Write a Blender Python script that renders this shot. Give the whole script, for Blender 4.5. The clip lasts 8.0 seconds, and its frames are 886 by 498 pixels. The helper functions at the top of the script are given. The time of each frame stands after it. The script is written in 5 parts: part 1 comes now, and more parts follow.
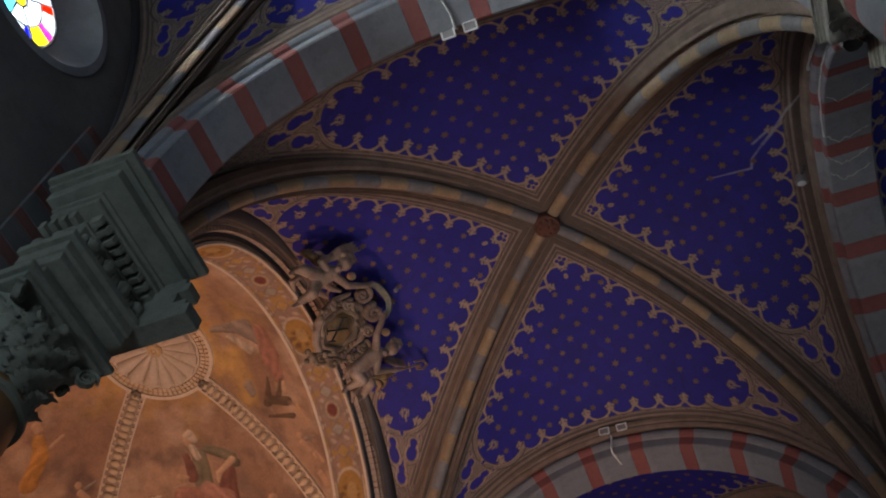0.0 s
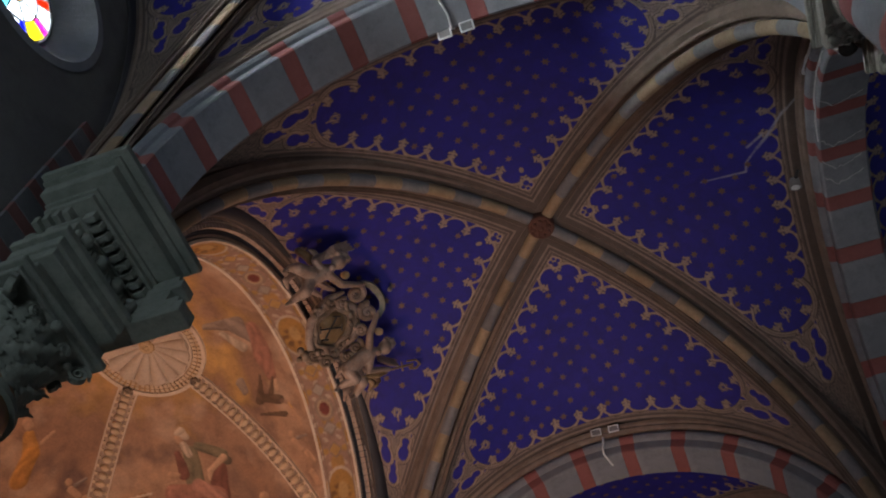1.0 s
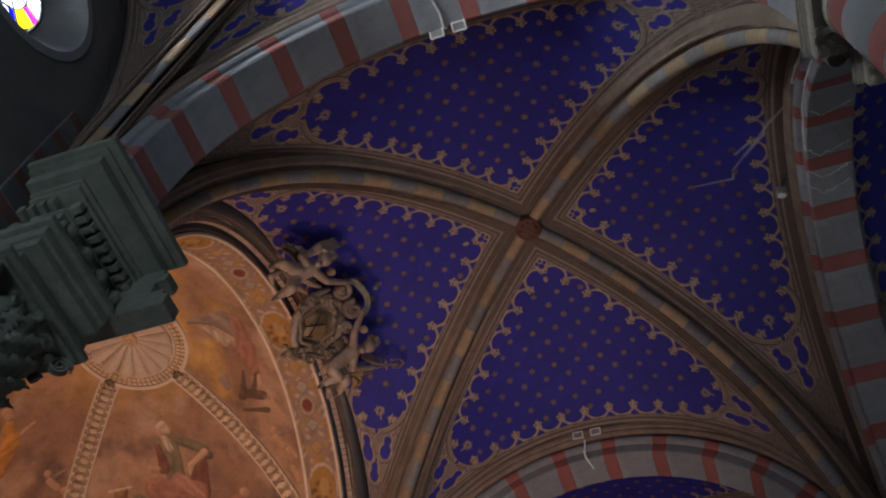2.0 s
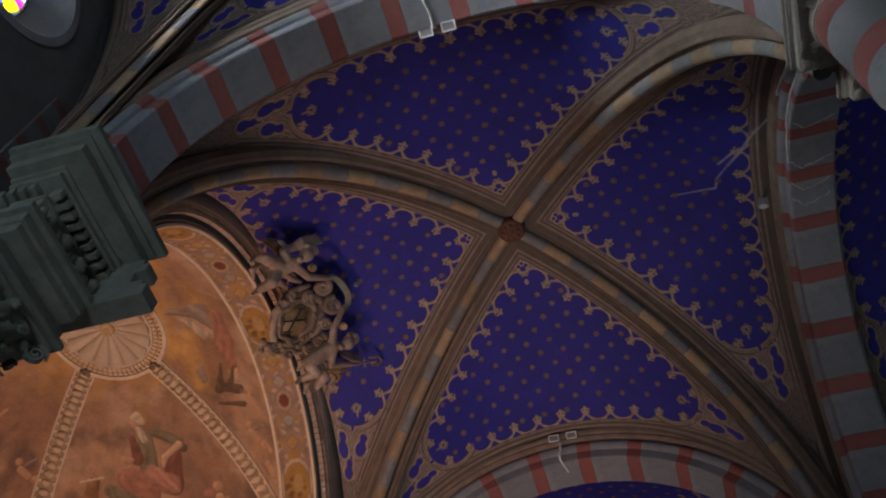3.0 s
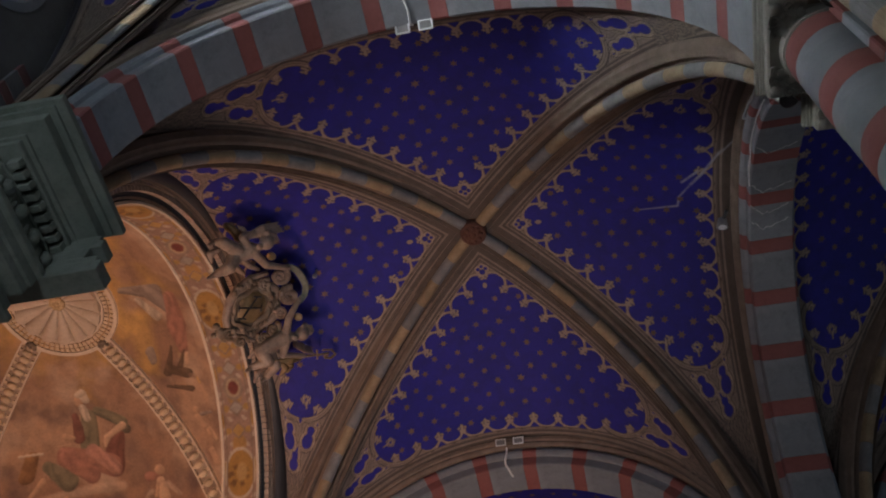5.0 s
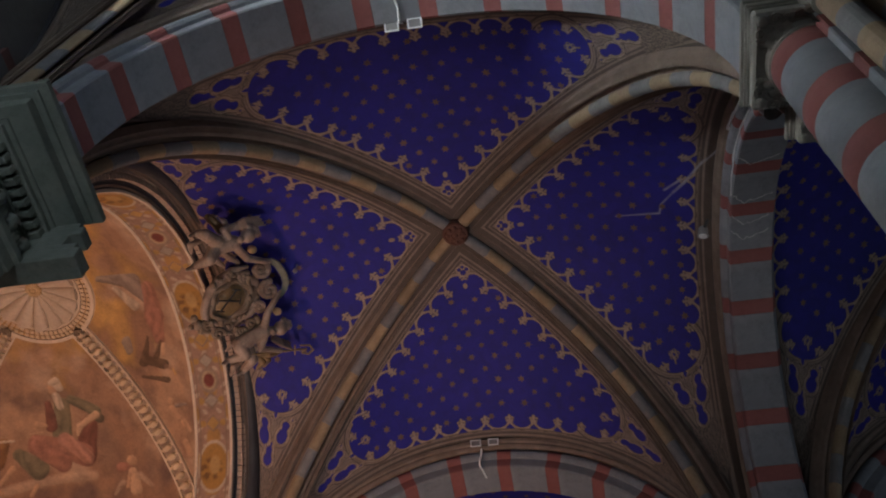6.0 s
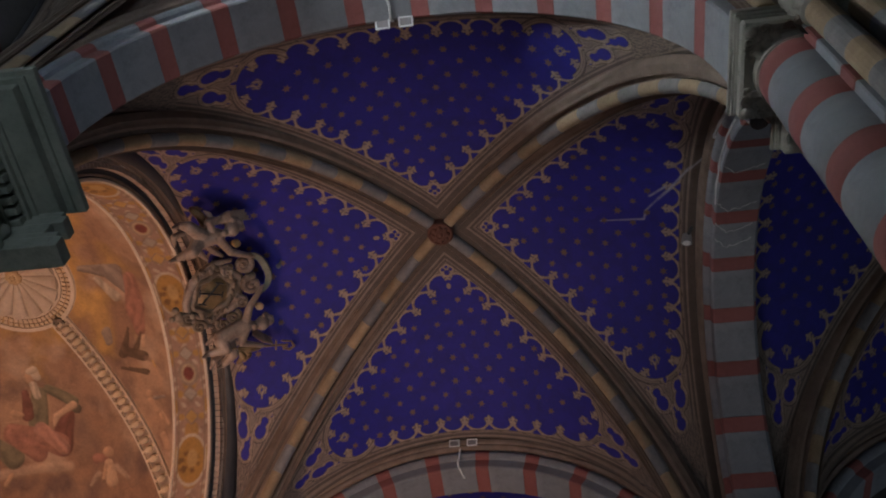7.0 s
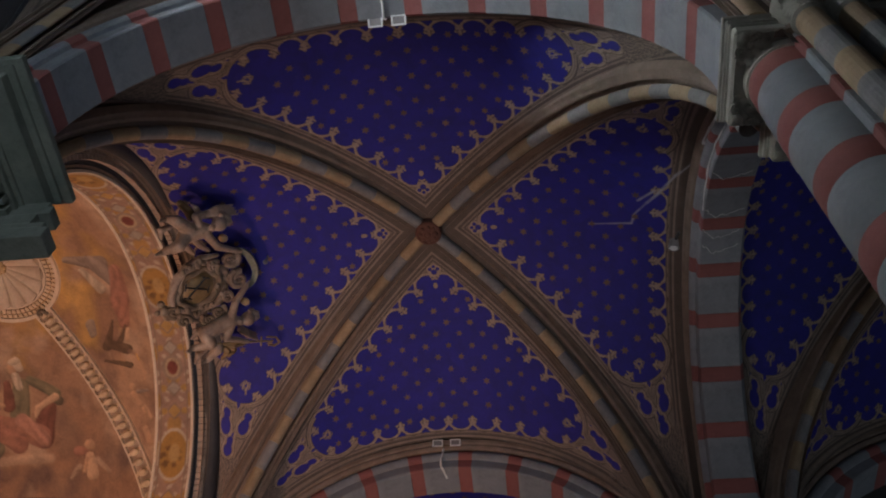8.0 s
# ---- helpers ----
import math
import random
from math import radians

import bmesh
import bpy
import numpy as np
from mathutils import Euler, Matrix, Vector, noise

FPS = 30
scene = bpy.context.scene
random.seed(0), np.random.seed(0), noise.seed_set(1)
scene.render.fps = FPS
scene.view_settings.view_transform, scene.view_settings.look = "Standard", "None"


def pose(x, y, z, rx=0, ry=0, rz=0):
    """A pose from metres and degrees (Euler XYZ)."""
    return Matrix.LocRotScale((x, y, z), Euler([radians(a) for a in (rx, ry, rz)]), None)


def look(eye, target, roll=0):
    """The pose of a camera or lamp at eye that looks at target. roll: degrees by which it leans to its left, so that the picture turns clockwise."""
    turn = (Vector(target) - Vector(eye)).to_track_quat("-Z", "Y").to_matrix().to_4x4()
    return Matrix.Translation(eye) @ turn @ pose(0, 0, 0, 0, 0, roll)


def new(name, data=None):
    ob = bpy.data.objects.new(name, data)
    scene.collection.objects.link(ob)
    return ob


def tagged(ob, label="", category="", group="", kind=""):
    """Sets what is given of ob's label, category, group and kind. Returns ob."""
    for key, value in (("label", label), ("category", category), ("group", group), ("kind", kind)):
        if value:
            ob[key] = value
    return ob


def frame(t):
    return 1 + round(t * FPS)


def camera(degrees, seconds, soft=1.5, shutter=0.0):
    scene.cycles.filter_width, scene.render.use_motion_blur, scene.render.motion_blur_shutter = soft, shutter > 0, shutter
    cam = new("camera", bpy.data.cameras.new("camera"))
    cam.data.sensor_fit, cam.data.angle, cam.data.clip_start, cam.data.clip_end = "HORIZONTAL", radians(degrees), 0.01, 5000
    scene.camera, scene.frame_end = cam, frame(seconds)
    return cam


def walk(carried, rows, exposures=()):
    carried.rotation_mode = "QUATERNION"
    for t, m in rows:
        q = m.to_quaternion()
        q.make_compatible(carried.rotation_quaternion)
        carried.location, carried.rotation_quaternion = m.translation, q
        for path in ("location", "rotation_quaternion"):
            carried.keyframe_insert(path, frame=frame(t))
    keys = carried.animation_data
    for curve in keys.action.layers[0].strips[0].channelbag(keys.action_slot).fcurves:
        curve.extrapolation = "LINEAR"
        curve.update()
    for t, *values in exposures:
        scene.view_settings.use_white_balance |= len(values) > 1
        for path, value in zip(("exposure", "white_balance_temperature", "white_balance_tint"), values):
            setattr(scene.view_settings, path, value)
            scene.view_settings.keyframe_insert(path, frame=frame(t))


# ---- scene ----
# ---------------------------------------------------------------- camera
EYE = (1.279, -6.380, 1.60)
cam = camera(52.2, 8.0, soft=2.0)
TURNS = [
    (0.0, 148.064, -1.962, 20.896),
    (0.5, 148.071, -1.979, 20.615),
    (1.0, 148.080, -1.982, 20.155),
    (1.5, 148.091, -1.989, 19.459),
    (3.0, 148.160, -2.036, 16.352),
    (3.5, 148.188, -2.049, 15.202),
    (4.0, 148.218, -2.068, 13.949),
    (4.5, 148.244, -2.081, 12.765),
    (6.0, 148.325, -2.138, 9.288),
    (6.5, 148.350, -2.152, 8.312),
    (7.0, 148.371, -2.176, 7.351),
    (7.5, 148.389, -2.183, 6.580),
    (8.0, 148.409, -2.191, 5.835),
]
walk(cam, [(t, pose(*EYE, rx, ry, rz)) for t, rx, ry, rz in TURNS])

# ---------------------------------------------------------------- plan (metres)
HALF = 3.4           # clear half width of a bay
PITCH = 7.4          # bay to bay
KEY_Z = 12.78        # underside of the boss
RIB_R = 4.67         # radius of the diagonal ribs
ARCH_R, ARCH_Z = 2.85, 8.57   # striped arches: intrados radius, centre height
ARCH_T = 0.30        # half thickness of the striped arches
NARROW, NARROW_V = 0.42, -5.43   # the narrow bay over the camera: its depth against a full one, its middle
CAP_Z = 8.45         # top of the pier capitals
CH_U, CH_Z, CH_R = -6.30, 12.45, 4.40   # side chapel: centre, apex height, dome radius

# ---------------------------------------------------------------- world and light
world = bpy.data.worlds.new("sky")
scene.world = world
world.use_nodes = True
wn = world.node_tree.nodes
sky = wn.new("ShaderNodeTexSky")
sky.sky_type, sky.sun_disc = "NISHITA", False
sky.sun_elevation, sky.sun_rotation = radians(35), radians(250)
wn["Background"].inputs[1].default_value = 0.10
world.node_tree.links.new(sky.outputs[0], wn["Background"].inputs[0])


def lamp(name, kind, m, watts, color, size=None, size_y=None, spread=None, spot=None):
    data = bpy.data.lights.new(name, kind)
    data.energy, data.color = watts, color
    if kind == "AREA":
        data.shape, data.size, data.size_y = "RECTANGLE", size, size_y
        if spread:
            data.spread = radians(spread)
    if kind == "SPOT":
        data.spot_size, data.spot_blend, data.shadow_soft_size = radians(spot), 0.8, size
    if kind == "POINT":
        data.shadow_soft_size = size
    ob = new(name, data)
    ob.matrix_world = m
    return ob


# Unseen cool fill lamps, added before solid outer walls that have no windows.
COOL_FILL = (0.70, 0.84, 1.0)
lamp("fill_light", "AREA", look((-1.4, -10.95, 4.6), (-3.2, -3.6, 9.0)), 88, COOL_FILL, 2.4, 3.6, spread=100)
lamp("fill_light", "AREA", look((1.0, 10.8, 4.0), (1.0, 2.0, 9.5)), 30, COOL_FILL, 2.4, 3.6)
lamp("fill_light", "AREA", look((10.9, 1.2, 3.6), (1.0, 1.0, 10.5)), 98, COOL_FILL, 2.4, 3.6)
lamp("chapel_lamp", "SPOT", look((-5.0, 0.2, 4.6), (-5.6, 1.8, 12.0)), 850, (1.0, 0.55, 0.365), 0.15, spot=120)
# Unseen soft lamp, added low in the bay to brighten the vault.
lamp("bay_fill_lamp", "SPOT", look((-1.6, 1.0, 1.6), (-2.0, 2.6, 12.0)), 810, (1.0, 0.835, 0.83), 2.4, spot=84)


# ---------------------------------------------------------------- materials
def nodes_of(name):
    m = bpy.data.materials.new(name)
    m.use_nodes = True
    nt = m.node_tree
    return m, nt, nt.nodes, nt.links, nt.nodes["Principled BSDF"]


def mixer(nt, a, b, fac, mode="MIX"):
    n = nt.nodes.new("ShaderNodeMix")
    n.data_type, n.blend_type = "RGBA", mode
    for sock, val in ((n.inputs[0], fac), (n.inputs[6], a), (n.inputs[7], b)):
        if hasattr(val, "is_output"):
            nt.links.new(val, sock)
        elif isinstance(val, (int, float)):
            sock.default_value = val
        else:
            sock.default_value = (*val[:3], 1)
    return n.outputs[2]


def noise_of(nt, scale, detail=5, rough=0.6, coords="Object"):
    tc = nt.nodes.new("ShaderNodeTexCoord")
    n = nt.nodes.new("ShaderNodeTexNoise")
    n.inputs["Scale"].default_value, n.inputs["Detail"].default_value, n.inputs["Roughness"].default_value = scale, detail, rough
    nt.links.new(tc.outputs[coords], n.inputs["Vector"])
    return n.outputs[0]


def ramp_of(nt, src, stops):
    n = nt.nodes.new("ShaderNodeValToRGB")
    el = n.color_ramp.elements
    while len(el) < len(stops):
        el.new(0.5)
    for e, (p, c) in zip(el, stops):
        e.position = p
        e.color = (*c, 1) if len(c) == 3 else c
    nt.links.new(src, n.inputs[0])
    return n.outputs[0]


def math_of(nt, op, a, b=0.0, clamp=False):
    n = nt.nodes.new("ShaderNodeMath")
    n.operation, n.use_clamp = op, clamp
    for sock, val in zip(n.inputs, (a, b)):
        if hasattr(val, "is_output"):
            nt.links.new(val, sock)
        else:
            sock.default_value = val
    return n.outputs[0]


def attr_of(nt, name):
    n = nt.nodes.new("ShaderNodeAttribute")
    n.attribute_name = name
    return n


def bump_of(nt, src, strength, dist, bsdf):
    n = nt.nodes.new("ShaderNodeBump")
    n.inputs["Strength"].default_value, n.inputs["Distance"].default_value = strength, dist
    nt.links.new(src, n.inputs["Height"])
    nt.links.new(n.outputs[0], bsdf.inputs["Normal"])


def plaster(name, a, b, rough=0.85, scale=1.3, grain=22.0, bump=0.25, vary=0.10, metal=0.0, dirt=0.35):
    """Painted plaster or stone: two tones in large patches, fine grain, stains, and a slight difference from piece to piece."""
    m, nt, nn, ln, bsdf = nodes_of(name)
    big = noise_of(nt, scale, 4)
    fine = noise_of(nt, grain, 6, 0.7)
    col = mixer(nt, a, b, ramp_of(nt, big, [(0.35, (0, 0, 0)), (0.65, (1, 1, 1))]))
    col = mixer(nt, col, tuple(c * 0.45 for c in a), math_of(nt, "MULTIPLY", ramp_of(nt, noise_of(nt, scale * 4.3, 8, 0.75), [(0.48, (0, 0, 0)), (0.75, (1, 1, 1))]), dirt))
    info = nn.new("ShaderNodeObjectInfo")
    hsv = nn.new("ShaderNodeHueSaturation")
    k = math_of(nt, "ADD", math_of(nt, "MULTIPLY", info.outputs["Random"], 2 * vary), 1 - vary)
    k = math_of(nt, "MULTIPLY", k, math_of(nt, "ADD", math_of(nt, "MULTIPLY", fine, 0.30), 0.85))
    ln.new(k, hsv.inputs["Value"])
    ln.new(col, hsv.inputs["Color"])
    ln.new(hsv.outputs[0], bsdf.inputs["Base Color"])
    bsdf.inputs["Roughness"].default_value, bsdf.inputs["Metallic"].default_value = rough, metal
    bump_of(nt, fine, bump, 0.02, bsdf)
    return m


RED = plaster("red_painted_stone", (0.225, 0.072, 0.062), (0.285, 0.10, 0.085), vary=0.16, dirt=0.5)
GREY = plaster("grey_painted_stone", (0.190, 0.197, 0.212), (0.258, 0.265, 0.275), vary=0.10, dirt=0.45)
STONE = plaster("brown_moulding_stone", (0.175, 0.125, 0.094), (0.245, 0.180, 0.136), vary=0.08, scale=3.0)
OCHRE = plaster("ochre_painted_stone", (0.265, 0.185, 0.110), (0.345, 0.250, 0.150), vary=0.20, scale=4.0)
SLATE = plaster("blue_grey_painted_stone", (0.165, 0.157, 0.153), (0.225, 0.212, 0.203), vary=0.12, scale=4.0)
DARKSTONE = plaster("dark_painted_moulding", (0.026, 0.027, 0.031), (0.048, 0.047, 0.050), rough=0.5)
GREEN = plaster("green_grey_stone", (0.140, 0.155, 0.122), (0.200, 0.210, 0.168), scale=2.2, dirt=0.6, grain=16.0, bump=0.5)
CARVED = plaster("pale_carved_stone", (0.26, 0.24, 0.20), (0.34, 0.315, 0.265), scale=3.0)
MARBLE = plaster("brown_marble", (0.16, 0.085, 0.03), (0.24, 0.13, 0.05), rough=0.35, scale=3.0, bump=0.05)
WALL = plaster("dark_wall_plaster", (0.085, 0.082, 0.078), (0.125, 0.12, 0.112), scale=0.7, dirt=0.5)
FLOOR = plaster("floor_stone", (0.22, 0.19, 0.16), (0.30, 0.26, 0.22), scale=0.8)
GILT = plaster("worn_gilding", (0.52, 0.34, 0.16), (0.64, 0.46, 0.25), rough=0.5, scale=5.0, bump=0.1, dirt=0.3)
CREAM = plaster("cream_stucco", (0.62, 0.50, 0.37), (0.70, 0.58, 0.45), scale=4.0)
FLESH = plaster("painted_stucco_figures", (0.23, 0.165, 0.125), (0.34, 0.255, 0.195), scale=6.0, rough=0.45, dirt=0.8)
BRONZE = plaster("dark_bronze_stucco", (0.14, 0.10, 0.07), (0.24, 0.18, 0.12), scale=7.0, rough=0.45)
BOSS = plaster("dark_red_boss", (0.085, 0.035, 0.024), (0.13, 0.055, 0.036), scale=6.0)
WHITE = plaster("white_plastic", (0.62, 0.62, 0.60), (0.70, 0.70, 0.68), scale=8.0, rough=0.4, bump=0.03)
BLACK = plaster("black_iron", (0.02, 0.02, 0.022), (0.035, 0.035, 0.035), rough=0.5)


def web_paint():
    """Blue vault with brown tracery: the drawing is stored on the mesh as distances in metres."""
    m, nt, nn, ln, bsdf = nodes_of("painted_vault")
    field, edge, crack = attr_of(nt, "field").outputs["Fac"], attr_of(nt, "edge").outputs["Fac"], attr_of(nt, "crack").outputs["Fac"]
    big, mid, fine = noise_of(nt, 0.55, 4), noise_of(nt, 5.0, 6, 0.7), noise_of(nt, 40, 5, 0.7)
    blue = mixer(nt, (0.011, 0.012, 0.203), (0.024, 0.018, 0.258), ramp_of(nt, big, [(0.35, (0, 0, 0)), (0.65, (1, 1, 1))]))
    blue = mixer(nt, blue, (0.016, 0.013, 0.105), math_of(nt, "MULTIPLY", ramp_of(nt, mid, [(0.45, (0, 0, 0)), (0.8, (1, 1, 1))]), 0.7))
    blue = mixer(nt, blue, (0.08, 0.06, 0.28), math_of(nt, "MULTIPLY", ramp_of(nt, noise_of(nt, 2.2, 9, 0.8), [(0.62, (0, 0, 0)), (0.72, (1, 1, 1))]), 0.35))
    brown = mixer(nt, (0.180, 0.132, 0.103), (0.250, 0.188, 0.145), ramp_of(nt, mid, [(0.3, (0, 0, 0)), (0.7, (1, 1, 1))]))
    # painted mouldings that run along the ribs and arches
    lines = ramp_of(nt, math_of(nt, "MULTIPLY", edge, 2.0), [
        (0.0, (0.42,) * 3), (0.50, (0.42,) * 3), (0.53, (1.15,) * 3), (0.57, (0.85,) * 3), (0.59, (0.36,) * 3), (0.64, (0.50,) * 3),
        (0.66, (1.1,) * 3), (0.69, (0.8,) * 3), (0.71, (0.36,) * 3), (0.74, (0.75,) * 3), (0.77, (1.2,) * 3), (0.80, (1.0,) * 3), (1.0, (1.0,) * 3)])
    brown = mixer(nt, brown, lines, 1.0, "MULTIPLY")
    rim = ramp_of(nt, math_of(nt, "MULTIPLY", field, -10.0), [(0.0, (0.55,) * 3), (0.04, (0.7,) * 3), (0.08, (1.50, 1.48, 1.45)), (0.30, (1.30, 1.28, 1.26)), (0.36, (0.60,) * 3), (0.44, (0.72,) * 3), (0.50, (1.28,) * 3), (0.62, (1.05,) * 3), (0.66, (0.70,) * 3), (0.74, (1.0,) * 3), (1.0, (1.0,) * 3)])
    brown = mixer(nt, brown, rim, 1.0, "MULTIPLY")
    wob = math_of(nt, "MULTIPLY", math_of(nt, "SUBTRACT", fine, 0.5), 0.006)
    col = mixer(nt, brown, blue, math_of(nt, "MULTIPLY", math_of(nt, "ADD", math_of(nt, "ADD", field, wob), 0.003), 160.0, True))
    col = mixer(nt, col, (0.36, 0.35, 0.38), math_of(nt, "MULTIPLY", crack, ramp_of(nt, mid, [(0.3, (0.25,) * 3), (0.6, (0.85,) * 3)])))
    ln.new(mixer(nt, col, ramp_of(nt, fine, [(0.2, (0.75,) * 3), (0.8, (1.15,) * 3)]), 1.0, "MULTIPLY"), bsdf.inputs["Base Color"])
    bsdf.inputs["Roughness"].default_value = 0.75
    bump_of(nt, mid, 0.15, 0.02, bsdf)
    return m


def fresco_paint():
    m, nt, nn, ln, bsdf = nodes_of("fresco")
    col = attr_of(nt, "fresco").outputs["Color"]
    mid, fine = noise_of(nt, 4.0, 7, 0.7), noise_of(nt, 30, 6, 0.7)
    col = mixer(nt, col, ramp_of(nt, mid, [(0.28, (0.68, 0.66, 0.66)), (0.48, (0.97, 0.97, 0.97)), (0.72, (1.22, 1.18, 1.10))]), 1.0, "MULTIPLY")
    col = mixer(nt, col, ramp_of(nt, fine, [(0.25, (0.8,) * 3), (0.8, (1.15,) * 3)]), 1.0, "MULTIPLY")
    ln.new(col, bsdf.inputs["Base Color"])
    bsdf.inputs["Roughness"].default_value = 0.8
    bump_of(nt, fine, 0.12, 0.02, bsdf)
    return m


WEB, FRESCO = web_paint(), fresco_paint()


# ---------------------------------------------------------------- building helpers
def mesh_of(name, bm, material, smooth=False):
    bmesh.ops.recalc_face_normals(bm, faces=bm.faces)
    me = bpy.data.meshes.new(name)
    bm.to_mesh(me)
    bm.free()
    me.materials.append(material)
    if smooth:
        for p in me.polygons:
            p.use_smooth = True
    return me


def part(name, bm, material, parent, label="", smooth=False, m=None):
    ob = new(name, mesh_of(name, bm, material, smooth))
    ob.parent = parent
    if m is not None:
        ob.matrix_local = m
    return tagged(ob, label)


def piece(name, me, parent, m):
    ob = new(name, me)
    ob.parent = parent
    ob.matrix_local = m
    return ob


def thing(name, at=(0, 0, 0), label="", category="", group="", kind="", turn=0):
    ob = new(name)
    ob.matrix_world = pose(*at, 0, 0, turn)
    return tagged(ob, label, category, group, kind)


def add_box(bm, lo, hi, bevel=0.0, m=None):
    c = [(a + b) / 2 for a, b in zip(lo, hi)]
    s = [abs(b - a) for a, b in zip(lo, hi)]
    got = bmesh.ops.create_cube(bm, size=1.0)["verts"]
    bmesh.ops.scale(bm, vec=s, verts=got)
    bmesh.ops.translate(bm, vec=c, verts=got)
    if bevel:
        e = list({e for v in got for e in v.link_edges})
        res = bmesh.ops.bevel(bm, geom=e, offset=bevel, segments=1, affect="EDGES")
        got = list({v for f in res["faces"] for v in f.verts} | {v for v in got if v.is_valid})
    if m is not None:
        bmesh.ops.transform(bm, matrix=m, verts=got)
    return got


def box(lo, hi, bevel=0.0):
    bm = bmesh.new()
    add_box(bm, lo, hi, bevel)
    return bm


def add_ball(bm, at, radii, turn=None, seg=14, rings=9):
    got = bmesh.ops.create_uvsphere(bm, u_segments=seg, v_segments=rings, radius=1.0)["verts"]
    m = Matrix.Translation(at) @ (turn.to_4x4() if turn else Matrix()) @ Matrix.Diagonal((*radii, 1))
    bmesh.ops.transform(bm, matrix=m, verts=got)
    return got


def add_limb(bm, a, b, ra, rb, seg=10):
    """A tapered round limb from a to b with rounded ends."""
    a, b = Vector(a), Vector(b)
    d = b - a
    got = bmesh.ops.create_cone(bm, cap_ends=False, segments=seg, radius1=ra, radius2=rb, depth=d.length)["verts"]
    m = Matrix.Translation((a + b) / 2) @ d.to_track_quat("Z", "Y").to_matrix().to_4x4()
    bmesh.ops.transform(bm, matrix=m, verts=got)
    add_ball(bm, a, (ra,) * 3, None, seg, 7)
    add_ball(bm, b, (rb,) * 3, None, seg, 7)


def melt(ob, size):
    """Let overlapping bodies of a sculpture run into one rounded skin."""
    r = ob.modifiers.new("skin", "REMESH")
    r.mode, r.voxel_size, r.use_smooth_shade = "VOXEL", size, True
    s = ob.modifiers.new("soften", "SMOOTH")
    s.factor, s.iterations = 0.5, 3
    return ob


def add_lathe(bm, profile, at=(0, 0, 0), seg=32):
    """A body of revolution about z: profile of (radius, height)."""
    rings = []
    for r, z in profile:
        rings.append([bm.verts.new((at[0] + r * math.cos(2 * math.pi * i / seg), at[1] + r * math.sin(2 * math.pi * i / seg), at[2] + z)) for i in range(seg)])
    for a, b in zip(rings, rings[1:]):
        for i in range(seg):
            bm.faces.new((a[i], a[(i + 1) % seg], b[(i + 1) % seg], b[i]))
    bm.faces.new(rings[0])
    bm.faces.new(rings[-1])


def add_sweep(bm, section, points, close=False):
    """Sweep a closed section, given as a function of the path step, along the path: rings of points."""
    rings = [[bm.verts.new(p) for p in section(q)] for q in points]
    n = len(rings[0])
    pairs = list(zip(rings, rings[1:])) + ([(rings[-1], rings[0])] if close else [])
    for a, b in pairs:
        for i in range(n):
            bm.faces.new((a[i], a[(i + 1) % n], b[(i + 1) % n], b[i]))
    if not close:
        bm.faces.new(rings[0])
        bm.faces.new(rings[-1])


def arc_sweep(section, a0, a1, steps, stilt=0.0):
    """Section of (w, r) turned about the w axis (local y), from angle a0 to a1 in the local xz plane; angle 0 is +x."""
    bm = bmesh.new()
    ring = lambda a: [(r * math.cos(a), w, r * math.sin(a)) for w, r in section]
    add_sweep(bm, ring, [a0 + (a1 - a0) * i / steps for i in range(steps + 1)])
    return bm


def lift_sweep(section, z0, z1, side):
    """The straight foot of an arch below its centre."""
    bm = bmesh.new()
    add_sweep(bm, lambda z: [(side * r, w, z) for w, r in section], [z0, z1])
    return bm


# ---------------------------------------------------------------- the vault's surface
def rib_z(d):
    """Height of a diagonal rib whose plan distance from the boss is d along each axis."""
    return KEY_Z - RIB_R + np.sqrt(np.maximum(RIB_R ** 2 - 2 * d ** 2, 0.0))


WEB_DROP = 0.13      # the cells lie flush with the ribs' side mouldings


def ridge_z(v):
    return KEY_Z - WEB_DROP - 0.01 - 0.74 * (v / HALF) ** 2


def web_point(v, th):
    """A point of the cell that lies towards +y; th runs from -90 to 90 degrees from rib to rib.
    Flat circular segments near the boss, full half ellipses towards the arch."""
    u = v * np.sin(th)
    low = rib_z(v) - WEB_DROP
    rise = ridge_z(v) - low
    radius = (v * v + rise * rise) / (2 * np.maximum(rise, 1e-6))
    segment = low - (radius - rise) + np.sqrt(np.maximum(radius ** 2 - u ** 2, 0))
    return np.stack([u, v + 0 * th, np.where(rise < v, segment, low + rise * np.cos(th))], -1)


def nearest(points, line):
    """Distance from each point to a sampled line, and the way along the line."""
    along = np.concatenate([[0], np.cumsum(np.linalg.norm(np.diff(line, axis=0), axis=1))])
    best, where = np.full(len(points), 1e9), np.zeros(len(points))
    for i in range(len(line)):
        d = ((points - line[i]) ** 2).sum(1)
        k = d < best
        best[k], where[k] = d[k], along[i]
    return np.sqrt(best), where


